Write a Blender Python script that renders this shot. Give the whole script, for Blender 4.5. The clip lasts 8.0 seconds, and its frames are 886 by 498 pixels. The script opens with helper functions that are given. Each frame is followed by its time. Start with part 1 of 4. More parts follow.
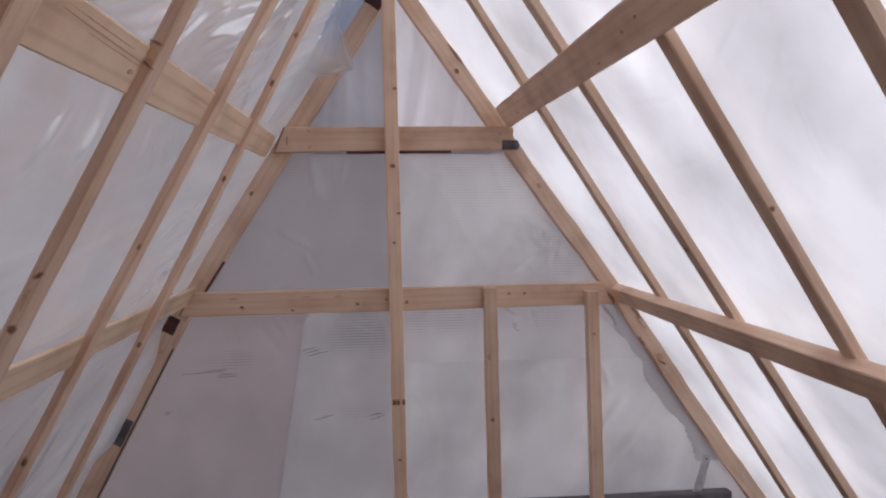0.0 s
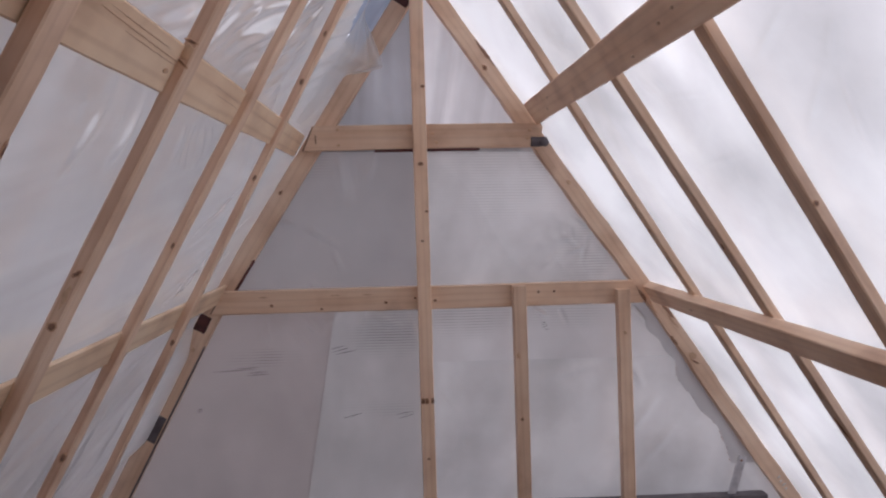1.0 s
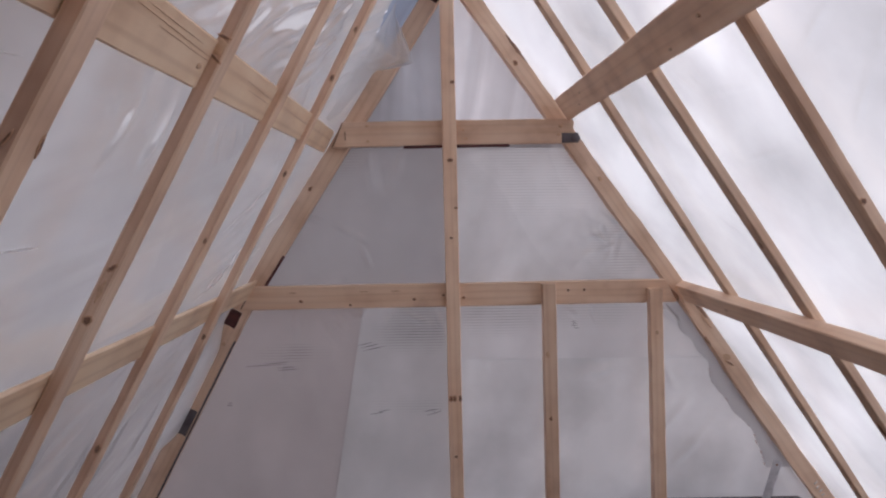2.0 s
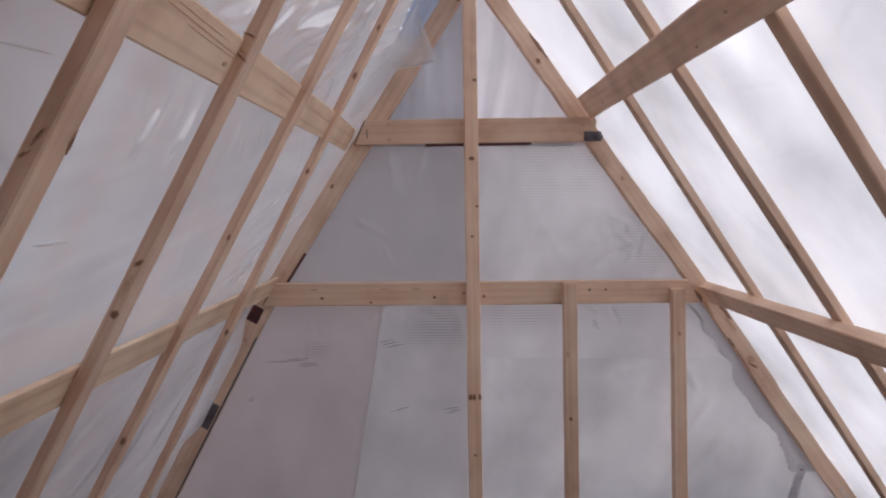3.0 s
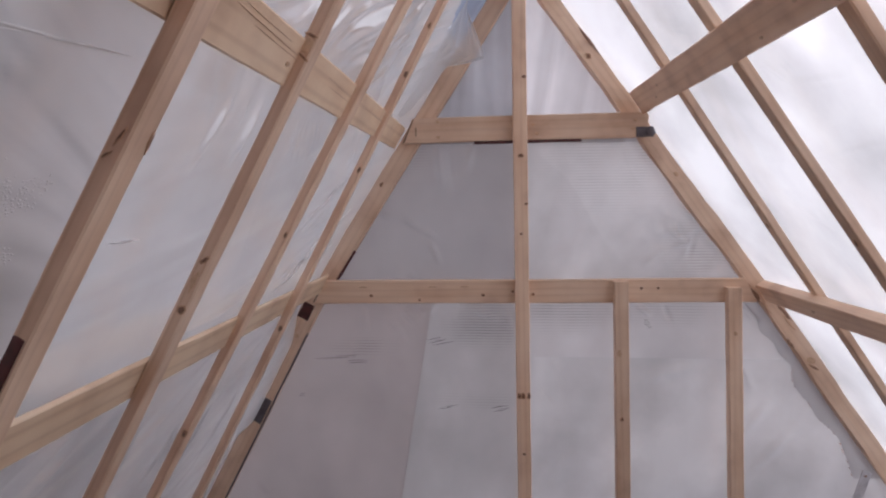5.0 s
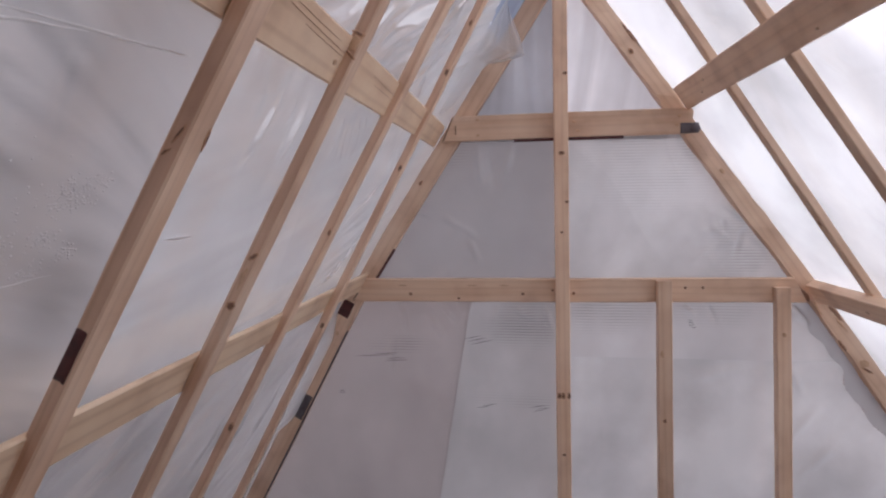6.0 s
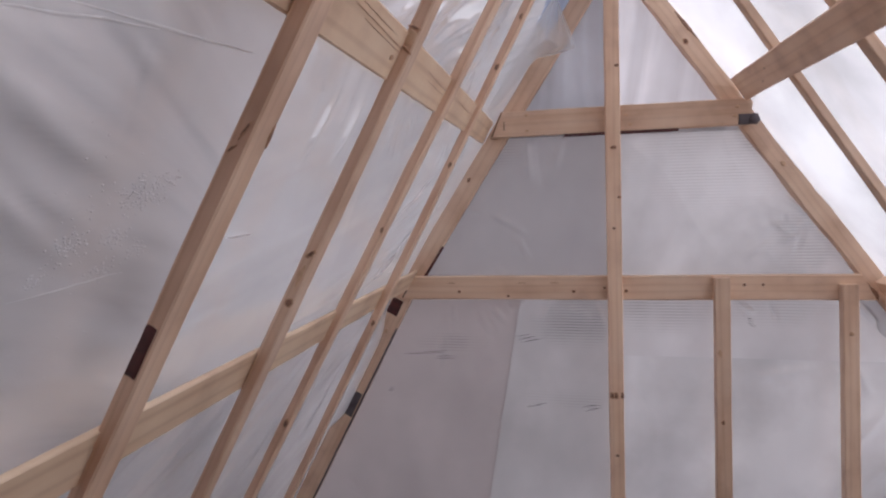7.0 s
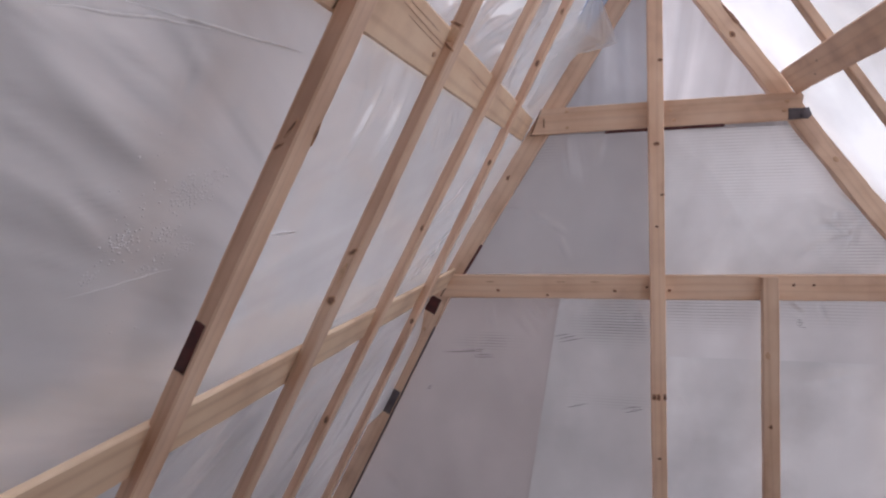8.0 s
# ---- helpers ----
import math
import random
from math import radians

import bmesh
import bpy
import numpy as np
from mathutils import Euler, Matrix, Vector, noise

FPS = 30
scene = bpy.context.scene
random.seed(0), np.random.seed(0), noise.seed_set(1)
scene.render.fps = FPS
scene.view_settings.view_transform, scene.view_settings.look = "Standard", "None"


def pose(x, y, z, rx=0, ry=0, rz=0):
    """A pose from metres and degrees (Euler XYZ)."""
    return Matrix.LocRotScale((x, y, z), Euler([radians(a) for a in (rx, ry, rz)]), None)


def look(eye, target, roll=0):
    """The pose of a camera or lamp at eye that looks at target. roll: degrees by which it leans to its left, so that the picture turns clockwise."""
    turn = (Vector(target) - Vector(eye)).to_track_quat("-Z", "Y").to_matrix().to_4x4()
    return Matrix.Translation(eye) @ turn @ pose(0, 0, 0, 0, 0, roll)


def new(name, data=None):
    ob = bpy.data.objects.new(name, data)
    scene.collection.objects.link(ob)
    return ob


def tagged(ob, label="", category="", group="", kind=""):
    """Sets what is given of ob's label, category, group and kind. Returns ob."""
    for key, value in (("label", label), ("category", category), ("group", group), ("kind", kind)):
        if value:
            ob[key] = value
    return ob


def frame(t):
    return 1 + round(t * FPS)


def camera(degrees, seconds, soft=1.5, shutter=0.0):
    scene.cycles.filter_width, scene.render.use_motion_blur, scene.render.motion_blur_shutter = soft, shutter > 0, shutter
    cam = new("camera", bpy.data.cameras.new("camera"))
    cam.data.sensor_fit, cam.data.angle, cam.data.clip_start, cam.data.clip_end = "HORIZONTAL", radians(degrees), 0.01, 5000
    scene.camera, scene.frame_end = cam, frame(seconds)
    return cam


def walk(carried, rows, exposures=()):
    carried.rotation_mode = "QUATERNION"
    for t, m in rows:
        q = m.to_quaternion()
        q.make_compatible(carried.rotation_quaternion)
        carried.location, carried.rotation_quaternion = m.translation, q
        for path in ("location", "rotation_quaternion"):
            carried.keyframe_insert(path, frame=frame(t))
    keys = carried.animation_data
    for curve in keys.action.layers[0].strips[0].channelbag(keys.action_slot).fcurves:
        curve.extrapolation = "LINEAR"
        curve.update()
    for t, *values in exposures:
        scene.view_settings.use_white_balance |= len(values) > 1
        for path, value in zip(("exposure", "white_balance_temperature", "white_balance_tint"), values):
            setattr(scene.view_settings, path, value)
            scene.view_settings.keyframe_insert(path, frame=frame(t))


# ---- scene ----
H = 1.55  # height of the eye's datum over the ground; heights below are given from it

# ---- camera and walk ----
cam = camera(70.64, 8.0, soft=2.2)
PATH = [
    (0.0, -0.0000, 0.0000, 0.0000, -6.189, -3.730, 0.292),
    (0.5, -0.0178, -0.0025, -0.0025, -5.346, -3.675, 0.618),
    (1.0, -0.0178, 0.0156, -0.0045, -4.011, -3.804, 0.657),
    (1.5, -0.0235, 0.0318, -0.0047, -2.729, -3.985, 0.618),
    (3.0, -0.0309, 0.0329, -0.0066, 0.272, -4.194, 0.096),
    (3.5, -0.0452, 0.0296, -0.0068, 0.869, -4.339, 0.203),
    (4.0, -0.0570, 0.0318, -0.0075, 1.521, -4.376, 0.315),
    (5.5, -0.0753, 0.0350, -0.0095, 5.440, -4.351, 0.403),
    (6.0, -0.0904, 0.0356, -0.0129, 7.045, -4.382, 0.517),
    (6.5, -0.1097, 0.0340, -0.0148, 8.955, -4.413, 0.834),
    (7.0, -0.1240, 0.0482, -0.0177, 10.806, -4.481, 1.139),
    (7.5, -0.1350, 0.0545, -0.0184, 12.627, -4.558, 1.255),
    (8.0, -0.1377, 0.0540, -0.0188, 14.075, -4.560, 1.253),
]
EXPOSURES = [(0.0, 1.53, 6260, 18), (4.0, 1.64, 6260, 18), (8.0, 1.80, 6260, 18)]
walk(cam, [(t, pose(x, y, z + H, 90 + pitch, roll, yaw)) for t, x, y, z, yaw, pitch, roll in PATH], EXPOSURES)

# ---- sky and sun ----
world = bpy.data.worlds.new("sky")
scene.world = world
world.use_nodes = True
wn = world.node_tree.nodes
sky = wn.new("ShaderNodeTexSky")
sky.sky_type, sky.sun_disc = "NISHITA", False
SUN_ELEV, SUN_TURN = 44.0, 100.0  # degrees; the turn is clockwise from the gable wall's way
sky.sun_elevation, sky.sun_rotation = radians(SUN_ELEV), radians(SUN_TURN)
sky.dust_density = 3.0
veil = wn.new("ShaderNodeMix")  # thin bright cloud over most of the sky
veil.data_type = "RGBA"
veil.inputs[0].default_value = 0.72
veil.inputs[7].default_value = (4.2, 4.1, 4.1, 1)
world.node_tree.links.new(sky.outputs[0], veil.inputs[6])
world.node_tree.links.new(veil.outputs[2], wn["Background"].inputs[0])
wn["Background"].inputs[1].default_value = 0.12
sun_data = bpy.data.lights.new("sun", "SUN")
sun_data.energy, sun_data.angle, sun_data.color = 2.2, radians(8), (1.0, 0.985, 0.97)
sun = new("sun", sun_data)
sd = Vector((math.sin(radians(SUN_TURN)) * math.cos(radians(SUN_ELEV)),
             math.cos(radians(SUN_TURN)) * math.cos(radians(SUN_ELEV)), math.sin(radians(SUN_ELEV))))
sun.matrix_world = look(sd * 20, (0, 0, 0))


# ---- materials ----
def material(name):
    m = bpy.data.materials.new(name)
    m.use_nodes = True
    m.node_tree.nodes.clear()
    nodes, links = m.node_tree.nodes, m.node_tree.links

    def node(kind, **values):
        n = nodes.new("ShaderNode" + kind)
        for key, value in values.items():
            if key.startswith("_"):
                n.inputs[int(key[1:])].default_value = value
            else:
                setattr(n, key, value)
        return n

    return m, node, links.new


def ramp(n, stops):
    e = n.color_ramp.elements
    while len(e) < len(stops):
        e.new(0.5)
    for el, (p, c) in zip(e, stops):
        el.position, el.color = p, (*c, 1)


def wood(name, light, mid, dark, line=0.35, band=1.6, sway=5.5):
    """Softwood sawn along the object's x: broad growth bands, fine streaks, blotches, slightly different on every piece."""
    m, node, link = material(name)
    tc, info = node("TexCoord"), node("ObjectInfo")
    shift = node("VectorMath", operation="MULTIPLY_ADD")
    comb = node("CombineXYZ")
    mul = node("Math", operation="MULTIPLY", _1=37.0)
    link(info.outputs["Random"], mul.inputs[0])
    for i in range(3):
        link(mul.outputs[0], comb.inputs[i])
    add = node("VectorMath", operation="ADD")
    link(tc.outputs["Object"], add.inputs[0])
    link(comb.outputs[0], add.inputs[1])
    stretch = node("Mapping")
    stretch.inputs["Scale"].default_value = (1.6, 16, 16)
    link(add.outputs[0], stretch.inputs[0])
    streak = node("TexNoise")
    streak.inputs["Scale"].default_value, streak.inputs["Detail"].default_value = 2.0, 4
    link(stretch.outputs[0], streak.inputs["Vector"])
    bands_map = node("Mapping")
    bands_map.inputs["Scale"].default_value = (0.55, 9, 9)
    link(add.outputs[0], bands_map.inputs[0])
    bands = node("TexWave", wave_type="RINGS", rings_direction="X")
    bands.inputs["Scale"].default_value, bands.inputs["Distortion"].default_value = band, sway
    bands.inputs["Detail"].default_value, bands.inputs["Detail Scale"].default_value = 2.5, 0.8
    link(bands_map.outputs[0], bands.inputs["Vector"])
    blotch = node("TexNoise")
    blotch.inputs["Scale"].default_value, blotch.inputs["Detail"].default_value = 5.0, 5
    link(add.outputs[0], blotch.inputs["Vector"])
    base = node("ValToRGB")
    ramp(base, [(0.3, dark), (0.5, mid), (0.72, light)])
    link(streak.outputs["Fac"], base.inputs[0])
    lines = node("ValToRGB")
    ramp(lines, [(0.0, (0.62, 0.50, 0.42)), (0.25, (0.93, 0.90, 0.87)), (1.0, (1, 1, 1))])
    link(bands.outputs["Fac"], lines.inputs[0])
    mix = node("Mix", data_type="RGBA", blend_type="MULTIPLY")
    mix.inputs[0].default_value = line
    link(base.outputs[0], mix.inputs[6])
    link(lines.outputs[0], mix.inputs[7])
    tone = node("ValToRGB")
    ramp(tone, [(0.30, (0.52, 0.40, 0.35)), (0.45, (0.86, 0.80, 0.77)), (0.6, (1, 1, 1))])
    link(blotch.outputs["Fac"], tone.inputs[0])
    mix2 = node("Mix", data_type="RGBA", blend_type="MULTIPLY")
    mix2.inputs[0].default_value = 0.55
    link(mix.outputs[2], mix2.inputs[6])
    link(tone.outputs[0], mix2.inputs[7])
    hsv = node("HueSaturation")
    val = node("MapRange", _3=0.86, _4=1.1)
    link(info.outputs["Random"], val.inputs[0])
    link(val.outputs[0], hsv.inputs["Value"])
    link(mix2.outputs[2], hsv.inputs["Color"])
    p = node("BsdfPrincipled")
    p.inputs["Roughness"].default_value = 0.62
    link(hsv.outputs[0], p.inputs["Base Color"])
    bump = node("Bump")
    bump.inputs["Strength"].default_value, bump.inputs["Distance"].default_value = 0.25, 0.002
    link(streak.outputs["Fac"], bump.inputs["Height"])
    link(bump.outputs[0], p.inputs["Normal"])
    out = node("OutputMaterial")
    link(p.outputs[0], out.inputs[0])
    return m


def film(name, tint, through_share, wrinkle=(5.0, 5.0, 5.0), bump_height=0.004, gloss=0.22, ribs=0.0, clear=0.0, mottle=0.16, turn=(0, 0, 0), sheen=0.12, arcs=0.5, vein=0.8, arc_share=0.8, web=0.14, arc_wide=0.0028, zones=(), edge_gloss=0.40):
    """Milky plastic sheeting: scatters light back and lets light through, with a weak rough gloss and fine creases."""
    m, node, link = material(name)
    tc = node("TexCoord")
    mapping = node("Mapping", vector_type="TEXTURE")
    mapping.inputs["Rotation"].default_value = [radians(a) for a in turn]
    mapping.inputs["Scale"].default_value = tuple(1 / k for k in wrinkle)
    link(tc.outputs["Object"], mapping.inputs[0])
    crease = node("TexNoise", noise_type="RIDGED_MULTIFRACTAL")
    crease.inputs["Scale"].default_value, crease.inputs["Detail"].default_value = 1.4, 3
    link(mapping.outputs[0], crease.inputs["Vector"])
    soft_n = node("TexNoise")
    soft_n.inputs["Scale"].default_value, soft_n.inputs["Detail"].default_value = 2.0, 6
    link(tc.outputs["Object"], soft_n.inputs["Vector"])
    cloud = node("ValToRGB")
    low = tuple(c * (1 - mottle) for c in tint)
    ramp(cloud, [(0.34, low), (0.62, tint)])
    link(soft_n.outputs["Fac"], cloud.inputs[0])
    streak_map = node("Mapping", vector_type="TEXTURE")
    streak_map.inputs["Rotation"].default_value = [radians(a) for a in turn]
    streak_map.inputs["Scale"].default_value = tuple(0.8 / k for k in wrinkle)
    link(tc.outputs["Object"], streak_map.inputs[0])
    streak = node("TexNoise")
    streak.inputs["Scale"].default_value, streak.inputs["Detail"].default_value = 0.8, 1.6
    streak.inputs["Distortion"].default_value = 0.7
    link(streak_map.outputs[0], streak.inputs["Vector"])
    milk = node("MapRange", _1=0.35, _2=0.7, _3=min(0.95, through_share + 0.10), _4=through_share - 0.10)
    link(streak.outputs["Fac"], milk.inputs[0])
    # light and dark of the wrinkles, put into the colour as streaks
    veined = node("ValToRGB")
    ramp(veined, [(0.38, (0.80, 0.79, 0.79)), (0.5, (0.93, 0.93, 0.93)), (0.62, (1.08, 1.08, 1.08))])
    link(streak.outputs["Fac"], veined.inputs[0])
    veins = node("Mix", data_type="RGBA", blend_type="MULTIPLY")
    veins.inputs[0].default_value = vein
    link(cloud.outputs[0], veins.inputs[6])
    link(veined.outputs[0], veins.inputs[7])
    # crease shading in the colour, on the noise that also drives the bump
    webbed = node("MapRange", _1=0.1, _2=0.9, _3=1.0 - web, _4=1.0 + 0.5 * web)
    link(crease.outputs["Fac"], webbed.inputs[0])
    webs = node("Mix", data_type="RGBA", blend_type="MULTIPLY")
    webs.inputs[0].default_value = 1.0
    link(veins.outputs[2], webs.inputs[6])
    link(webbed.outputs[0], webs.inputs[7])
    # long thin crease arcs: the level line of a broad noise, broken up by a second one
    broad, broken = node("TexNoise"), node("TexNoise")
    broad.inputs["Scale"].default_value, broad.inputs["Detail"].default_value = arcs, 0.6
    broken.inputs["Scale"].default_value, broken.inputs["Detail"].default_value = arcs * 1.7, 1
    for n in (broad, broken):
        link(mapping.outputs[0] if n is broad else tc.outputs["Object"], n.inputs["Vector"])
    off = node("Math", operation="SUBTRACT", _1=0.5)
    link(broad.outputs["Fac"], off.inputs[0])
    dist = node("Math", operation="ABSOLUTE")
    link(off.outputs[0], dist.inputs[0])
    thin = node("MapRange", _1=0.0, _2=arc_wide, _3=arc_share, _4=0.0)
    link(dist.outputs[0], thin.inputs[0])
    some = node("MapRange", _1=0.53, _2=0.66, _3=0.0, _4=1.0)
    link(broken.outputs["Fac"], some.inputs[0])
    line = node("Math", operation="MULTIPLY")
    link(thin.outputs[0], line.inputs[0])
    link(some.outputs[0], line.inputs[1])
    lighter = node("Mix", data_type="RGBA")
    lighter.inputs[7].default_value = (0.97, 0.97, 0.97, 1)
    link(line.outputs[0], lighter.inputs[0])
    link(webs.outputs[2], lighter.inputs[6])
    colour = lighter.outputs[2]
    both = node("Math", operation="MULTIPLY_ADD", _1=0.6)
    link(crease.outputs["Fac"], both.inputs[0])
    link(streak.outputs["Fac"], both.inputs[2])
    height = both.outputs[0]
    if zones:  # fine level ripples in patches, each (x, height, half width, half height, amount)
        wave = node("TexWave", wave_type="BANDS", bands_direction="Z")
        wave.inputs["Scale"].default_value, wave.inputs["Distortion"].default_value = 25.0, 0.9
        wave.inputs["Detail"].default_value, wave.inputs["Detail Scale"].default_value = 1.0, 0.35
        link(tc.outputs["Object"], wave.inputs["Vector"])
        total = None
        for x, z, rx, rz, amount in zones:
            local = node("Mapping", vector_type="TEXTURE")
            local.inputs["Location"].default_value = (x, 0, z + H - 0.3)
            local.inputs["Scale"].default_value = (rx, 1000, rz)
            link(tc.outputs["Object"], local.inputs[0])
            far = node("VectorMath", operation="LENGTH")
            link(local.outputs[0], far.inputs[0])
            inside = node("MapRange", _1=1.0, _2=0.35, _3=0.0, _4=amount)
            link(far.outputs["Value"], inside.inputs[0])
            if total is None:
                total = inside.outputs[0]
            else:
                most = node("Math", operation="MAXIMUM")
                link(total, most.inputs[0])
                link(inside.outputs[0], most.inputs[1])
                total = most.outputs[0]
        where = node("TexNoise")
        where.inputs["Scale"].default_value, where.inputs["Detail"].default_value = 7.0, 2
        link(tc.outputs["Object"], where.inputs["Vector"])
        patchy = node("MapRange", _1=0.36, _2=0.60, _3=0.25, _4=1.0)
        link(where.outputs["Fac"], patchy.inputs[0])
        only = node("Math", operation="MULTIPLY")
        link(total, only.inputs[0])
        link(patchy.outputs[0], only.inputs[1])
        low_wave = node("Math", operation="MULTIPLY", _1=ribs)
        link(wave.outputs["Fac"], low_wave.inputs[0])
        mul = node("Math", operation="MULTIPLY_ADD")
        link(low_wave.outputs[0], mul.inputs[0])
        link(only.outputs[0], mul.inputs[1])
        link(both.outputs[0], mul.inputs[2])
        height = mul.outputs[0]
        fine = node("MapRange", _1=0.0, _2=0.35, _3=0.45, _4=1.0)  # shade of the ripples, put into the colour as dark lines
        link(wave.outputs["Fac"], fine.inputs[0])
        ripple_shade = node("Mix", data_type="RGBA", blend_type="MULTIPLY")
        link(only.outputs[0], ripple_shade.inputs[0])
        link(colour, ripple_shade.inputs[6])
        link(fine.outputs[0], ripple_shade.inputs[7])
        colour = ripple_shade.outputs[2]
    bump = node("Bump")
    bump.inputs["Strength"].default_value, bump.inputs["Distance"].default_value = 0.7, bump_height
    link(height, bump.inputs["Height"])
    dif, tra, glo = node("BsdfDiffuse"), node("BsdfTranslucent"), node("BsdfGlossy")
    for s in (dif, tra):
        link(colour, s.inputs["Color"])
        link(bump.outputs[0], s.inputs["Normal"])
    glo.inputs["Roughness"].default_value = gloss
    link(bump.outputs[0], glo.inputs["Normal"])
    mix = node("MixShader")
    link(milk.outputs[0], mix.inputs[0])
    link(dif.outputs[0], mix.inputs[1])
    link(tra.outputs[0], mix.inputs[2])
    facing = node("LayerWeight", _0=0.5)
    link(bump.outputs[0], facing.inputs["Normal"])
    steep = node("Math", operation="POWER", _1=3.0)
    link(facing.outputs["Facing"], steep.inputs[0])
    amount = node("MapRange", _3=sheen, _4=max(sheen, edge_gloss))
    link(steep.outputs[0], amount.inputs[0])
    mix2 = node("MixShader")
    link(amount.outputs[0], mix2.inputs[0])
    link(mix.outputs[0], mix2.inputs[1])
    link(glo.outputs[0], mix2.inputs[2])
    last = mix2
    if clear:
        see, last = node("BsdfTransparent"), node("MixShader", _0=clear)
        link(mix2.outputs[0], last.inputs[1])
        link(see.outputs[0], last.inputs[2])
    out = node("OutputMaterial")
    link(last.outputs[0], out.inputs[0])
    return m


def plain(name, light, dark, rough=0.7, scale=30.0, metal=0.0):
    m, node, link = material(name)
    tc, n1, r = node("TexCoord"), node("TexNoise"), node("ValToRGB")
    n1.inputs["Scale"].default_value, n1.inputs["Detail"].default_value = scale, 5
    link(tc.outputs["Object"], n1.inputs["Vector"])
    ramp(r, [(0.3, dark), (0.7, light)])
    link(n1.outputs["Fac"], r.inputs[0])
    p = node("BsdfPrincipled")
    p.inputs["Roughness"].default_value, p.inputs["Metallic"].default_value = rough, metal
    link(r.outputs[0], p.inputs["Base Color"])
    bump = node("Bump")
    bump.inputs["Strength"].default_value, bump.inputs["Distance"].default_value = 0.3, 0.002
    link(n1.outputs["Fac"], bump.inputs["Height"])
    link(bump.outputs[0], p.inputs["Normal"])
    out = node("OutputMaterial")
    link(p.outputs[0], out.inputs[0])
    return m


PINE = wood("pine", (0.93, 0.70, 0.53), (0.905, 0.665, 0.485), (0.85, 0.595, 0.415), line=0.20)
PINE_WIDE = wood("pine_board", (0.94, 0.745, 0.545), (0.92, 0.71, 0.505), (0.87, 0.64, 0.44), line=0.30, band=1.15, sway=2.2)
# redder sawn sides of the battens, darkened so that they read as shaded
PINE_SAWN_SHADE = wood("pine_sawn_shade", (0.86, 0.61, 0.44), (0.80, 0.54, 0.385), (0.70, 0.45, 0.32), line=0.30, band=2.4)
KNOT = plain("knot_wood", (0.30, 0.15, 0.09), (0.13, 0.066, 0.044), 0.55, 160)
KNOT_RIM = plain("knot_rim", (0.66, 0.40, 0.25), (0.46, 0.26, 0.16), 0.55, 120)
KNOT_PALE = plain("pale_knot", (0.70, 0.46, 0.30), (0.54, 0.34, 0.215), 0.55, 90)
TAPE = plain("dark_tape", (0.115, 0.026, 0.024), (0.055, 0.016, 0.016), 0.55, 40)
TAPE_GREY = plain("grey_tape", (0.15, 0.13, 0.145), (0.075, 0.062, 0.07), 0.5, 25)
SILL = plain("weathered_sill", (0.17, 0.155, 0.165), (0.10, 0.09, 0.10), 0.8, 18)
STEEL = plain("dull_steel", (0.60, 0.59, 0.62), (0.40, 0.40, 0.43), 0.5, 30, 0.35)
SMEAR = plain("dark_smear", (0.06, 0.055, 0.06), (0.03, 0.028, 0.03), 0.8, 60)
WATER = plain("water_beads", (0.90, 0.89, 0.90), (0.80, 0.79, 0.80), 0.10, 60)
# near-white, so that the pleats carry their glint in the colour
CREASE_GLINT = plain("crease_glint", (0.95, 0.945, 0.95), (0.88, 0.88, 0.89), 0.18, 60)
BARK = plain("bark", (0.42, 0.25, 0.17), (0.20, 0.11, 0.075), 0.9, 140)
STAMP = plain("stamp_paint", (0.75, 0.72, 0.70), (0.6, 0.57, 0.55), 0.7, 60)
EARTH = plain("earth", (0.12, 0.073, 0.054), (0.065, 0.039, 0.03), 0.95, 3.0)
# dark colour of the added back wall, so that little light comes from there
BACK_DARK = plain("dark_back", (0.17, 0.115, 0.075), (0.11, 0.075, 0.05), 0.8, 5.0)
FILM_W = film("film_shade_side", (0.965, 0.962, 0.957), 0.46, (0.8, 1.3, 7.0), 0.012, 0.19, mottle=0.16, turn=(11, 0, 0), sheen=0.50, vein=0.5, arc_share=0.0, edge_gloss=0.55)
# the slope's film again, with the dimmer light lower down put into its tint
FILM_LOW_DIMMED = film("film_foot_dimmed", (0.87, 0.85, 0.85), 0.34, (0.8, 1.3, 7.0), 0.012, 0.19, mottle=0.16, turn=(11, 0, 0), sheen=0.50, vein=0.5, arc_share=0.0, edge_gloss=0.55)
FILM_CRUMPLE = film("film_crumpled", (0.98, 0.975, 0.97), 0.60, (8, 1.0, 8), 0.012, 0.13, mottle=0.2, turn=(22, 0, 0), sheen=0.58, arc_share=0.0, edge_gloss=0.65)
FILM_NEAR = film("film_loose_bay", (0.885, 0.862, 0.855), 0.33, (1.6, 1.5, 11), 0.020, 0.30, mottle=0.18, turn=(-19, 0, 0), sheen=0.44, vein=0.6, arc_share=0.0, edge_gloss=0.55)
FILM_BLUE = film("film_blue", (0.36, 0.42, 0.53), 0.6, (5, 5, 1.2), 0.016, 0.22, mottle=0.3)
FILM_TOP = film("film_gable_top", (0.90, 0.895, 0.91), 0.78, (9, 4, 0.8), 0.016, 0.24, mottle=0.2, turn=(0, 6, 0), vein=1.0, arc_share=0.2)
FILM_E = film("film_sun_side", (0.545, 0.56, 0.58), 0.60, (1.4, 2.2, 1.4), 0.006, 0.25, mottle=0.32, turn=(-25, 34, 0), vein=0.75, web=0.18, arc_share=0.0)
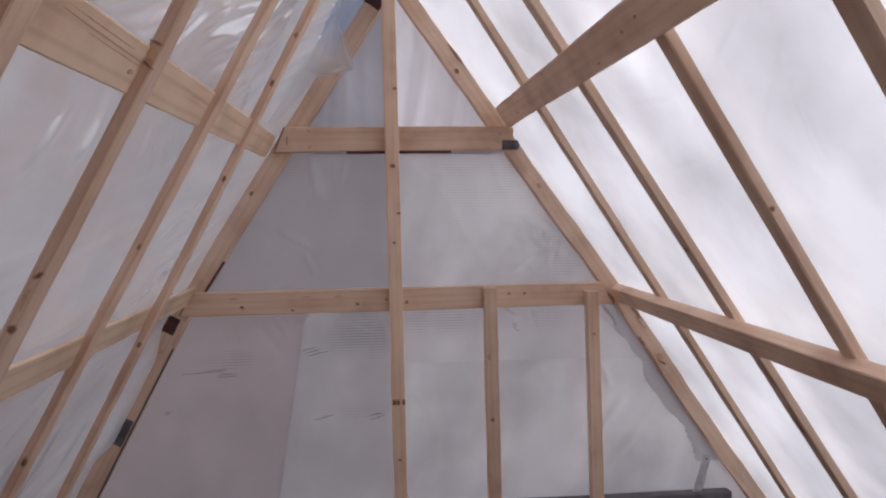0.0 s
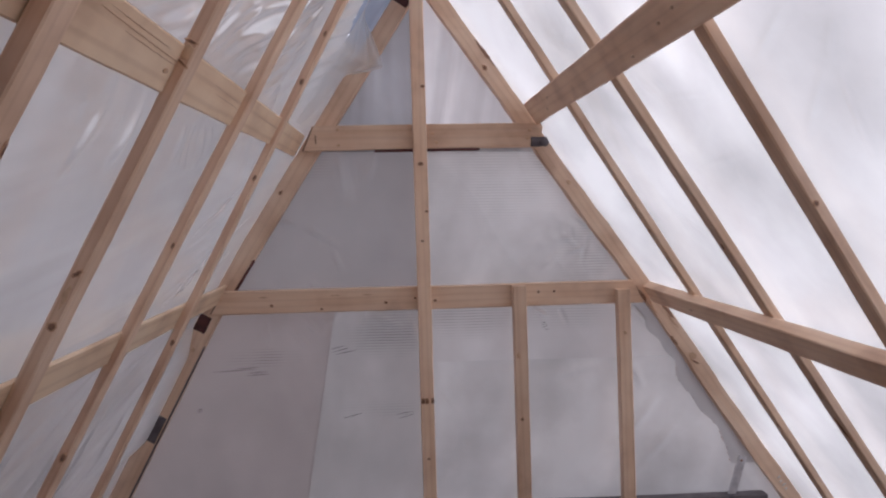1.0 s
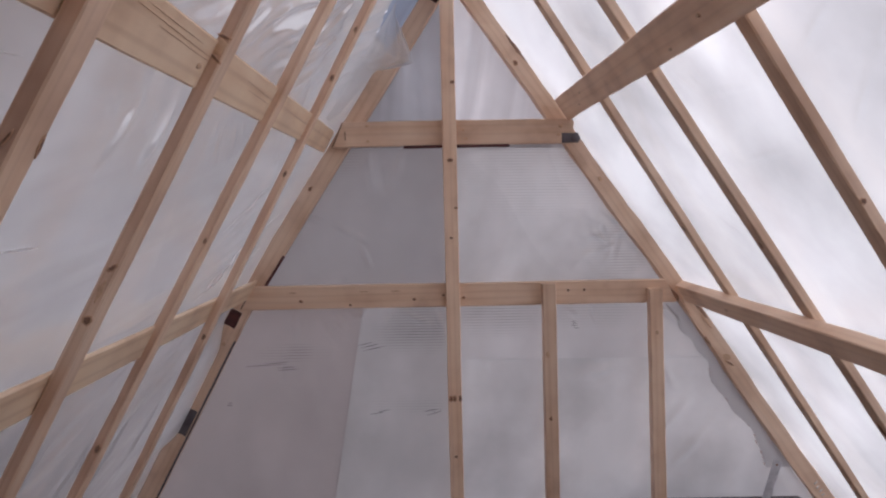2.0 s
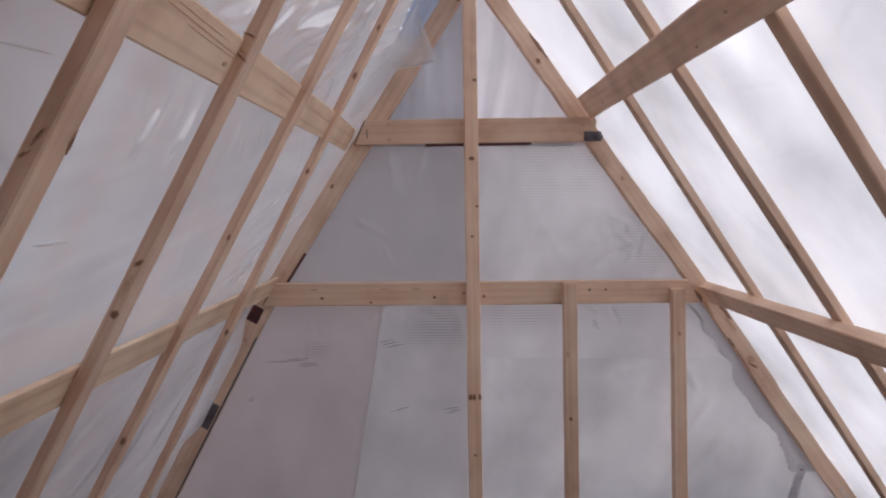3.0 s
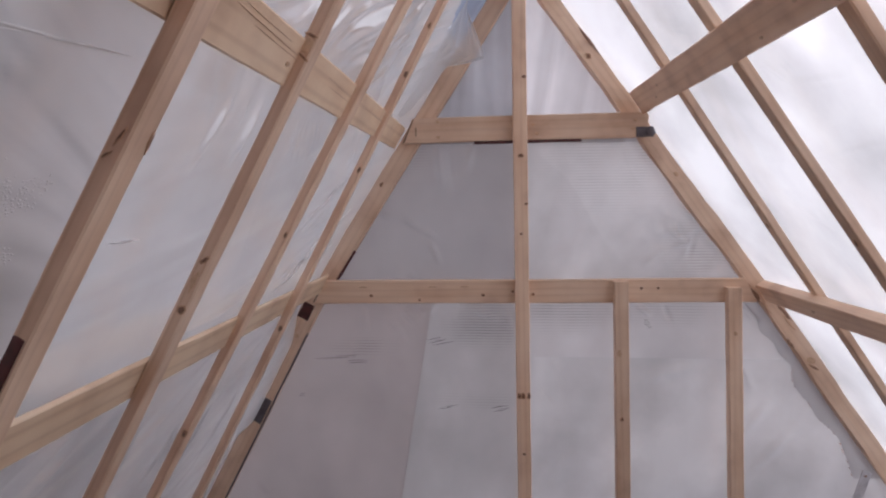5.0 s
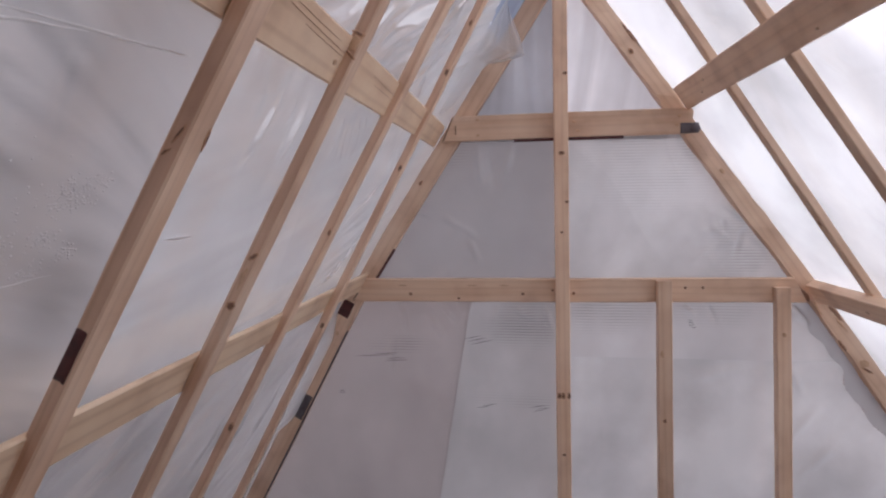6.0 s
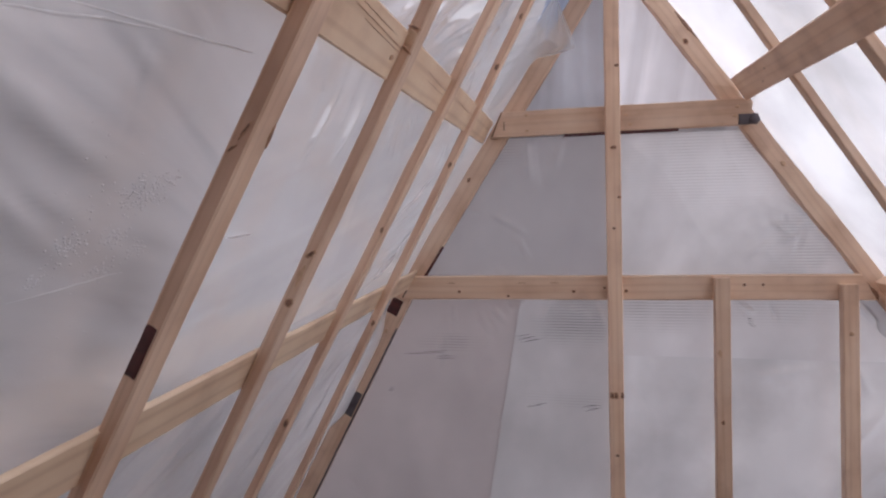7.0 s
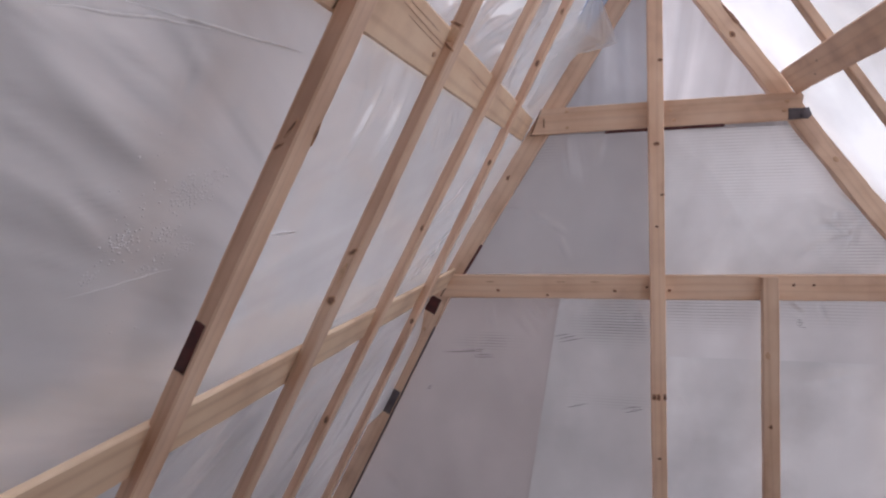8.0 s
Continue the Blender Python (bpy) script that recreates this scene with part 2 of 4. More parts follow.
RIPPLES = [(0.46, 0.12, 0.40, 0.24, 0.38), (0.86, -0.22, 0.20, 0.16, 0.8), (0.70, 0.20, 0.20, 0.12, 0.7), (-0.06, -0.56, 0.22, 0.13, 1.0),
           (-0.62, -0.66, 0.20, 0.05, 0.7), (0.28, -0.50, 0.26, 0.12, 0.75), (0.72, -0.48, 0.30, 0.10, 0.4), (-0.10, -0.90, 0.24, 0.05, 0.35), (-0.42, 0.20, 0.16, 0.10, 0.35)]
FILM_N = film("film_gable", (0.895, 0.90, 0.905), 0.46, (2.6, 2, 1.3), 0.012, 0.22, ribs=0.10, mottle=0.30, sheen=0.16, arc_share=0.0, turn=(0, 14, 0), vein=0.7, zones=RIPPLES)
FILM_LAP = film("film_lap", (0.86, 0.855, 0.86), 0.43, (3, 3, 2), 0.006, 0.25, ribs=0.10, mottle=0.2, arc_share=0.0, vein=0.6, zones=RIPPLES)
# offcut film; the low gable's brownish dim light is put into its tint
FILM_RAG = film("film_dimmed_offcut", (0.605, 0.555, 0.545), 0.38, (2.4, 3, 1.6), 0.008, 0.25, ribs=0.10, mottle=0.12, arc_share=0.0, vein=0.4, zones=RIPPLES)
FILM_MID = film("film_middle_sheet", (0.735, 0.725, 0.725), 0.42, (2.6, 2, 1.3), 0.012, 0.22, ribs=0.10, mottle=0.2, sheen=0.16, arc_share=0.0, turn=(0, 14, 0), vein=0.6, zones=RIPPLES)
FILM_INNER = film("film_dark_panel", (0.55, 0.54, 0.55), 0.40, (2.4, 3, 1.6), 0.008, 0.25, ribs=0.10, mottle=0.12, arc_share=0.0, vein=0.4, zones=RIPPLES)
FILM_SECOND = film("film_second_layer", (0.72, 0.745, 0.79), 0.72, (7, 4, 1.2), 0.012, 0.25, mottle=0.2, arc_share=0.0)
FILM_THIN = film("film_flap", (0.99, 0.985, 0.985), 0.72, (6, 6, 2), 0.006, 0.20, mottle=0.06, clear=0.40, vein=0.4, sheen=0.10, arc_share=0.0)


# ---- builders ----
def mesh(name, verts, faces, mat, smooth=True):
    me = bpy.data.meshes.new(name)
    me.from_pydata([tuple(v) for v in verts], [], faces)
    me.materials.append(mat)
    me.update()
    if smooth:
        me.polygons.foreach_set("use_smooth", [True] * len(me.polygons))
    return me


def part(name, me, parent, label=""):
    ob = new(name, me)
    ob.parent = parent
    return tagged(ob, label) if label else ob


def axes(origin, x, z):
    x, z = Vector(x).normalized(), Vector(z).normalized()
    z = (z - x * z.dot(x)).normalized()
    m = Matrix((x, z.cross(x), z)).transposed().to_4x4()
    m.translation = origin
    return m


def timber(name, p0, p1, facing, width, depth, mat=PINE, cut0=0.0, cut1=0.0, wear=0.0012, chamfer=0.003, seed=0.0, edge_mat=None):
    """A sawn length from p0 to p1. p0 and p1 lie on the middle of its front face, which looks along facing;
    width runs across that face, depth goes back from it; the cuts slant its ends. Edges are eased and a little uneven."""
    p0, p1 = Vector(p0) + Vector((0, 0, H)), Vector(p1) + Vector((0, 0, H))
    length = (p1 - p0).length
    w, c = width / 2, chamfer
    ring = [(-w + c, 0), (w - c, 0), (w, -c), (w, -depth + c), (w - c, -depth), (-w + c, -depth), (-w, -depth + c), (-w, -c)]
    steps = max(2, int(length / 0.06))
    verts, faces = [], []
    for i in range(steps + 1):
        s = i / steps
        for k, (y, z) in enumerate(ring):
            q = Vector((s * length * 7, k * 3.1 + seed, seed * 1.7 + len(name)))
            dy, dz = noise.noise(q) * wear, noise.noise(q + Vector((9, 5, 2))) * wear
            bow = noise.noise(Vector((s * length * 1.1, seed, 4.2))) * wear * 2
            verts.append((s * length + (cut0 * y if i == 0 else cut1 * y if i == steps else 0), y + dy + bow, z + dz))
    n = len(ring)
    for i in range(steps):
        for k in range(n):
            a, b = i * n + k, i * n + (k + 1) % n
            faces.append((a, a + n, b + n, b))
    faces.append(tuple(range(n)))
    faces.append(tuple(steps * n + k for k in reversed(range(n))))
    me = mesh(name, verts, faces, mat, smooth=False)
    if edge_mat:  # the two narrow sides: sawn, and given their shade in the colour
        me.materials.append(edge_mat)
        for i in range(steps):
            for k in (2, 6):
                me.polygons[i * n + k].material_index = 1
    ob = new(name, me)
    ob.matrix_world = axes(p0, p1 - p0, facing)
    ob["w"], ob["d"] = width, depth
    return ob


def spot(ob, name, mat, along, across, rx, ry, face="front", turn=0.0, label="", thick=0.0012, sides=14, rough=0.55, square=False):
    """A knot, tape or screw on a timber's face: a thin raised patch with a bevelled, uneven rim, as a part of it."""
    w, d = ob["w"], ob["d"]
    verts, faces = [], []
    if square:
        outline = [(-1, -1), (-0.3, -1.03), (0.4, -0.97), (1, -1), (1.02, 0), (1, 1), (0.3, 0.96), (-0.4, 1.03), (-1, 1), (-0.97, 0.1)]
    else:
        outline = [((1 + rough * noise.noise(Vector((math.cos(a) * 2, math.sin(a) * 2, along * 31)))) * math.cos(a),
                    (1 + rough * noise.noise(Vector((math.cos(a) * 2 + 7, math.sin(a) * 2, along * 17)))) * math.sin(a))
                   for a in (2 * math.pi * k / sides for k in range(sides))]
    ct, st = math.cos(radians(turn)), math.sin(radians(turn))
    rimmed = name == "knot" and mat is KNOT
    rings = ((-0.001, 1.42), (thick * 0.5, 1.38), (thick * 0.8, 0.95), (thick, 0.70)) if rimmed else ((-0.001, 1.0), (thick * 0.7, 0.97), (thick, 0.8))
    for h, f in rings:
        for u, v in outline:
            a, b = u * rx * f, v * ry * f
            x, y = along + a * ct - b * st, across + a * st + b * ct
            if face == "front":
                verts.append((x, y, h + 0.0006))
            elif face == "plus":
                verts.append((x, w / 2 + h + 0.0006, y - d / 2))
            else:
                verts.append((x, -w / 2 - h - 0.0006, y - d / 2))
    n = len(outline)
    last = len(rings) - 1
    for r in range(last):
        for k in range(n):
            faces.append((r * n + k, r * n + (k + 1) % n, (r + 1) * n + (k + 1) % n, (r + 1) * n + k))
    faces.append(tuple(last * n + k for k in range(n)))
    me = mesh(name, verts, faces, mat)
    if rimmed:  # the paler reddish wood round the dark heart
        me.materials.append(KNOT_RIM)
        for k in range(2 * n):
            me.polygons[k].material_index = 1
    return part(name, me, ob, label)


def sheet(name, corner, mat, nu, nv, lay, keep=None, flip=False):
    """A stretch of plastic film: lay(u, v) gives its place for u and v from 0 to 1."""
    faces = []
    for j in range(nv):
        for i in range(nu):
            if keep is None or keep((i + 0.5) / nu, (j + 0.5) / nv):
                a = j * (nu + 1) + i
                faces.append((a, a + 1, a + nu + 2, a + nu + 1) if not flip else (a + nu + 1, a + nu + 2, a + 1, a))
    used = sorted({k for f in faces for k in f})
    order = {k: i for i, k in enumerate(used)}
    shift = Vector((0, 0, H)) - Vector(corner)
    verts = {k: Vector(lay(k % (nu + 1) / nu, k // (nu + 1) / nv)) + shift for k in used}
    me = mesh(name, [verts[k] for k in used], [tuple(order[k] for k in f) for f in faces], mat)
    ob = new(name, me)
    ob.location = corner
    return ob


def ridge(x, y, z):
    """Sharp folds: 0 to 1."""
    return (1 - abs(noise.noise(Vector((x, y, z))))) ** 4


def smooth01(a, b, t):
    """Eases from 0 at a to 1 at b."""
    t = min(1, max(0, (t - a) / (b - a)))  # b may be below a
    return t * t * (3 - 2 * t)


# ---- the slopes: lines of the battens' inner faces ----
L_X0, L_SLOPE = -0.548, 61.5
R_X0, R_SLOPE = 0.855, 56.0
L_UP = Vector((math.cos(radians(L_SLOPE)), 0, math.sin(radians(L_SLOPE))))
L_IN = Vector((math.sin(radians(L_SLOPE)), 0, -math.cos(radians(L_SLOPE))))
R_UP = Vector((-math.cos(radians(R_SLOPE)), 0, math.sin(radians(R_SLOPE))))
R_IN = Vector((-math.sin(radians(R_SLOPE)), 0, -math.cos(radians(R_SLOPE))))
GROUND_Z, BACK_Y, WALL_Y = -1.55, -0.32, 2.80

# ---- ground ----
g_verts, g_faces, G_N = [], [], 60
for j in range(G_N + 1):
    for i in range(G_N + 1):
        a, b = 2 * i / G_N - 1, 2 * j / G_N - 1
        x, y = 900 * a * abs(a) ** 2.6, 900 * b * abs(b) ** 2.6
        g_verts.append((x, y, 0.012 * noise.noise(Vector((x * 2.3, y * 2.3, 1))) - 0.012))
for j in range(G_N):
    for i in range(G_N):
        k = j * (G_N + 1) + i
        g_faces.append((k, k + 1, k + G_N + 2, k + G_N + 1))
ground = tagged(new("ground", mesh("ground", g_verts, g_faces, EARTH)), "bare trodden reddish brown earth under the frame", "ground", kind="structure")

# ---- plastic sheeting ----
FILM_GAP = 0.050  # the slack film on the shaded side lies this far behind the battens
EAST_GAP = 0.022
BATTEN_T = 0.026
L_TOP = 3.16
L_FOOT = Vector((L_X0, 0, 0)) + L_UP * ((GROUND_Z) / L_UP.z) - L_IN * (BATTEN_T + FILM_GAP)
R_FOOT = Vector((R_X0, 0, 0)) + R_UP * ((GROUND_Z) / R_UP.z) - R_IN * (BATTEN_T + EAST_GAP)


def west_edge(z):
    """Where the sheeting meets the gable on the shaded side."""
    cover = 0.048 * smooth01(-0.45, -0.66, z) * smooth01(-1.09, -0.98, z)
    if z < -0.45:
        return -0.833 + (z + 0.45) / math.tan(radians(62.5)) - 0.050 + cover
    return -0.600 + z / math.tan(radians(57.7)) + cover + 0.017 * smooth01(0.0, -0.45, z)


LOW_X, LOW_Z, LOW_SLOPE = -0.833, -0.45, 62.5  # where the lower length of the shaded gable rafter starts


def east_edge(z):
    return 0.850 - z / math.tan(radians(54.1))


def west_y(u):
    """Runs from the back to the gable; closer steps in the stretch by the gable."""
    return BACK_Y + (0.3 - BACK_Y) * u / 0.1 if u < 0.1 else 0.3 + (WALL_Y - 0.3) * (u - 0.1) / 0.9


def pull(y, s, a, b, width, height):
    """A soft ridge of the film along the line from a to b, fading at its ends."""
    dy, ds = b[0] - a[0], b[1] - a[1]
    size = math.hypot(dy, ds)
    along = ((y - a[0]) * dy + (s - a[1]) * ds) / size
    if along < 0 or along > size:
        return 0.0
    off = ((y - a[0]) * ds - (s - a[1]) * dy) / size / width
    if abs(off) > 3:
        return 0.0
    end = min(along, size - along) / size
    return height * math.exp(-off * off) * smooth01(0, 0.45, end)


# soft ridges and grooves of the shaded film: (y, height) to (y, height), half width, rise
WEST_PULLS = [
    ((0.455, 0.104), (0.74, -0.008), 0.013, 0.0055), ((0.51, 0.113), (0.79, 0.050), 0.012, 0.004),
    ((0.50, 0.146), (0.62, 0.118), 0.010, 0.003), ((0.52, 0.022), (0.70, -0.048), 0.010, 0.004), ((0.50, 0.018), (0.66, -0.085), 0.012, 0.004),
    ((0.64, 0.142), (0.70, 0.120), 0.010, 0.003), ((0.653, 0.170), (0.680, 0.045), 0.008, -0.0016), ((0.76, 0.155), (0.80, 0.095), 0.018, 0.003),
    ((0.82, 0.215), (0.83, 0.165), 0.014, 0.002), ((0.45, -0.04), (0.60, -0.12), 0.016, 0.004),
    ((1.202, 0.215), (1.168, 0.030), 0.011, 0.0085), ((1.225, 0.195), (1.20, 0.090), 0.009, -0.004), ((1.095, 0.215), (1.140, 0.120), 0.014, 0.003),
    ((1.337, 0.215), (1.318, 0.050), 0.014, 0.007), ((1.26, 0.20), (1.28, 0.13), 0.010, 0.004), ((1.00, 0.170), (1.20, 0.180), 0.007, 0.003),
    ((1.641, 0.225), (1.745, 0.090), 0.008, -0.006), ((1.626, 0.222), (1.685, 0.095), 0.007, -0.005), ((1.70, 0.225), (1.79, 0.10), 0.012, 0.007),
    ((1.754, 0.225), (1.83, 0.145), 0.008, 0.006), ((1.59, 0.21), (1.62, 0.10), 0.010, 0.005),
    ((2.316, 0.195), (2.390, 0.070), 0.010, 0.006), ((2.25, 0.20), (2.31, 0.10), 0.010, 0.005), ((2.50, -0.045), (2.15, -0.150), 0.007, 0.008),
    ((2.56, -0.075), (2.12, -0.238), 0.007, 0.009), ((2.53, -0.142), (2.08, -0.300), 0.007, 0.008), ((2.45, -0.20), (2.12, -0.33), 0.008, 0.007),
    ((2.48, 0.10), (2.10, -0.06), 0.010, 0.006), ((2.45, 0.02), (2.05, -0.16), 0.009, 0.006),
    ((1.50, -0.335), (1.79, -0.312), 0.007, 0.005), ((1.56, -0.325), (1.96, -0.29), 0.009, 0.006), ((1.62, -0.27), (1.95, -0.22), 0.012, 0.005),
    ((0.90, -0.530), (1.10, -0.440), 0.006, 0.005), ((0.95, -0.548), (1.14, -0.440), 0.008, 0.007), ((1.02, -0.580), (1.21, -0.465), 0.009, 0.007),
    ((1.10, -0.605), (1.25, -0.500), 0.007, 0.006), ((1.36, -0.710), (1.46, -0.540), 0.008, 0.007), ((1.46, -0.740), (1.56, -0.575), 0.009, 0.007),
    ((1.42, -0.69), (1.50, -0.56), 0.006, -0.004), ((1.75, -0.86), (1.85, -0.640), 0.010, 0.008), ((1.82, -0.84), (1.93, -0.66), 0.009, 0.006),
    ((2.02, -0.95), (2.12, -0.60), 0.011, 0.007), ((2.28, -1.05), (2.40, -0.62), 0.012, 0.007),
]
# (y, distance up the slope) on the sunny film
EAST_PULLS = [((1.076, 2.282), (1.316, 2.169)), ((1.016, 2.221), (1.111, 2.121)), ((1.085, 2.153), (1.292, 1.973)),
              ((1.817, 2.289), (1.733, 2.171)), ((1.760, 2.183), (1.455, 2.148)), ((1.847, 1.952), (1.455, 1.980)),
              ((1.074, 2.180), (1.135, 1.836)), ((2.740, 2.618), (2.610, 2.518)), ((2.346, 2.598), (1.993, 2.431)),
              ((2.320, 2.558), (2.080, 2.438)), ((1.731, 2.259), (1.688, 2.199)), ((2.200, 1.868), (1.980, 1.668))]


def boxed(pulls, rise=1.0):
    """Each ridge with the bounds outside of which it adds nothing."""
    return [(min(a[0], b[0]) - 3 * w, max(a[0], b[0]) + 3 * w, min(a[1], b[1]) - 3 * w, max(a[1], b[1]) + 3 * w, a, b, w, h * rise) for a, b, w, h in pulls]


def pulled(y, s, pulls):
    return sum(pull(y, s, a, b, w, h) for y0, y1, s0, s1, a, b, w, h in pulls if y0 < y < y1 and s0 < s < s1)


def up_west(z):
    return (z - L_FOOT.z) / L_UP.z


WEST_BOXED = boxed([((ya, up_west(za)), (yb, up_west(zb)), w, h * (0.7 if ya < 0.9 else 1.0 if ya < 1.3 else 1.4)) for (ya, za), (yb, zb), w, h in WEST_PULLS])
EAST_BOXED = boxed([(a, b, 0.008, 0.0045) for a, b in EAST_PULLS])


def west_place(y, s, fine=False):
    z = GROUND_Z + s * L_UP.z
    near = 1 - smooth01(0.5, 1.1, y)  # the wide loose bay
    crumple = smooth01(0.28, 0.40, z) * smooth01(0.80, 1.1, y)
    h = 0.010 * noise.noise(Vector((y * 1.3, s * 1.1, 3)))
    h += 0.004 * ridge(y * 3.2 + s * 1.4, s * 0.9, 8) * (0.5 + near)
    slant = 0.93 * s + 0.36 * y  # the loose bay is pulled along the slope, falling towards the gable
    h += near * 0.0035 * noise.noise(Vector((slant * 9, y * 1.2 - s * 0.5, 5)))
    h += near * 0.0035 * noise.noise(Vector((slant * 22, y * 1.6 - s * 0.6, 6)))
    h += near * 0.0012 * noise.noise(Vector((slant * 60, y * 9 - s * 4, 7)))
    h += pulled(y, s, WEST_BOXED)
    top = smooth01(0.08, 0.20, z) * (1 - smooth01(0.24, 0.30, z)) * (1 - near)  # gathers under the broad board
    h += top * 0.007 * noise.noise(Vector((y * 15 + s * 3, s * 1.1, 15)))
    low = (1 - near) * (1 - smooth01(-0.46, -0.36, z))  # below the lower board the film is pulled lengthwise
    h += low * (0.003 * noise.noise(Vector((s * 20 - y * 14, y * 1.4, 25))) + 0.004 * ridge(s * 8 - y * 6, y * 1.2, 26))
    across = s - y * 0.72
    wander = 0.6 * noise.noise(Vector((y * 2.2, s * 2.2, 1)))
    h += crumple * (0.014 * ridge(y * 2.0, across * 9 + wander, 11) - 0.016 + 0.008 * noise.noise(Vector((y * 1.4, across * 20 + 2 * wander, 4))))
    if fine:
        h += crumple * (0.005 * noise.noise(Vector((y * 3.5, across * 42 + 3 * wander, 9))) + 0.007 * ridge(y * 3.0, across * 19 + 2 * wander, 31))
    place = L_FOOT + L_UP * s + Vector((0, y, 0)) + L_IN * (h - 0.006)
    place.x += (west_edge(place.z) - place.x) * smooth01(2.28, 2.70, y)  # drawn to the gable rafter
    return place


def west_lay(u, v):
    return west_place(west_y(u), L_TOP * v)


FOOT_Z = -0.428  # from behind the lower board down, a duller tint stands for weaker light


def west_keep(u, v):
    y, z = west_y(u), GROUND_Z + L_TOP * v * L_UP.z
    edge = 2.47 + 0.08 * smooth01(0.95, 0.6, z) + 0.03 * noise.noise(Vector((z * 8, 2, 2)))
    return y > 0.90 and z > FOOT_Z and not (z > 0.61 and y > edge) and not (z > 0.30 and y < 2.24)


wall_west = tagged(sheet("wall_west", (-1.3, 0, 0.3), FILM_W, 480, 420, west_lay, west_keep),
                   "milky translucent plastic sheeting, wrinkled, stretched behind the battens", "plastic wall", kind="structure")


blue = sheet("blue_sheet", (-1.3, 0, 0.3), FILM_BLUE, 300, 250, west_lay, lambda u, v: west_y(u) > 2.30 and v > 0.5 and not west_keep(u, v))
blue.parent, blue.location = wall_west, (0, 0, 0)
tagged(blue, "blue-grey plastic sheet under the apex")
foot = sheet("foot_sheet", (-1.3, 0, 0.3), FILM_LOW_DIMMED, 480, 420, west_lay, lambda u, v: west_y(u) > 0.90 and GROUND_Z + L_TOP * v * L_UP.z <= FOOT_Z)
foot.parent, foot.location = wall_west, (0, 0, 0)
tagged(foot, "sheeting in slanting folds below the lower board, tinted darker for shade")
S_BOARD = (0.30 - GROUND_Z) / L_UP.z
crumpled = sheet("crumpled_sheet", (-1.3, 0, 0.3), FILM_CRUMPLE, 280, 220,
                 lambda u, v: west_place(0.89 + 1.36 * u, S_BOARD + (L_TOP - S_BOARD) * v ** 1.5, True))
crumpled.parent, crumpled.location = wall_west, (0, 0, 0)
tagged(crumpled, "shiny crumpled sheeting above the broad board")
bay = sheet("loose_bay", (-1.3, 0, 0.3), FILM_NEAR, 640, 420, west_lay, lambda u, v: west_y(u) <= 0.90)
bay.parent, bay.location = wall_west, (0, 0, 0)
tagged(bay, "slack creased sheeting with diagonal pulls")


def east_lay(u, v):
    y, s = BACK_Y + (WALL_Y - BACK_Y) * u, 3.38 * v
    h = 0.010 * noise.noise(Vector((y * 1.2, s * 1.0, 13))) + 0.004 * ridge(y * 3.0 - s * 0.8, s * 1.2, 18)
    h += 0.005 * ridge(y * 1.6 + s * 2.6, s * 0.9 - y, 28)
    h += pulled(y, s, EAST_BOXED)
    place = R_FOOT + R_UP * s + Vector((0, y, 0)) + R_IN * (h - 0.006)
    place.x += (east_edge(place.z) - place.x) * smooth01(2.36, 2.70, y)
    return place


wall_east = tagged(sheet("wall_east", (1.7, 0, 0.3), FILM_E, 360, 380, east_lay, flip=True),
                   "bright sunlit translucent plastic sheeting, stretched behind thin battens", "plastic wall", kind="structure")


# soft pleats of the gable film: (x, height) to (x, height), half width, rise
GABLE_BOXED = boxed([
    ((-0.580, -0.045), (-0.465, -0.086), 0.007, 0.006), ((-0.450, -0.070), (-0.320, -0.155), 0.009, 0.008), ((-0.352, -0.124), (-0.270, -0.186), 0.008, 0.007),
    ((-0.330, -0.160), (-0.262, -0.300), 0.009, 0.008), ((-0.285, 0.250), (-0.255, 0.030), 0.014, 0.008), ((-0.235, 0.250), (-0.200, 0.000), 0.016, -0.005),
    ((-0.46, 0.145), (-0.38, 0.135), 0.006, 0.005), ((-0.420, -0.320), (-0.370, -0.360), 0.010, 0.005), ((-0.12, 0.26), (-0.16, 0.08), 0.014, 0.004),
    ((-0.62, -0.47), (-0.60, -0.62), 0.014, 0.007), ((-0.46, -0.47), (-0.36, -0.58), 0.012, 0.007), ((-0.52, -0.50), (-0.40, -0.66), 0.014, 0.006),
    ((-0.66, -0.60), (-0.68, -0.80), 0.014, 0.005), ((-0.16, -0.47), (0.02, -0.56), 0.012, 0.007), ((0.00, -0.46), (0.06, -0.60), 0.012, 0.006),
    ((0.125, -0.78), (0.265, -0.97), 0.012, -0.0025), ((0.255, -0.90), (0.27, -1.22), 0.020, -0.0035), ((0.19, -0.69), (0.27, -0.75), 0.022, 0.003),
    ((0.58, -0.46), (0.66, -0.52), 0.012, 0.007), ((0.70, -0.46), (0.74, -0.55), 0.010, -0.006), ((0.60, -0.80), (0.90, -0.72), 0.022, 0.006), ((1.02, -0.45), (1.12, -0.56), 0.014, 0.007),
    ((1.00, -1.10), (1.20, -0.85), 0.024, 0.007), ((1.05, -1.25), (1.30, -0.98), 0.020, 0.007), ((1.04, -0.72), (1.10, -0.86), 0.018, 0.006), ((-1.16, -1.30), (-1.05, -1.42), 0.018, 0.006),
    ((0.74, -0.02), (0.90, -0.14), 0.014, 0.009), ((0.70, -0.12), (0.80, -0.20), 0.012, 0.008), ((0.84, -0.12), (0.80, -0.28), 0.012, -0.008), ((0.88, -0.10), (0.96, -0.20), 0.010, 0.009),
    ((0.72, -0.22), (0.84, -0.18), 0.010, 0.007), ((0.60, -0.30), (0.74, -0.20), 0.016, 0.006), ((0.76, -0.08), (0.76, -0.18), 0.010, -0.007),
], 1.5)


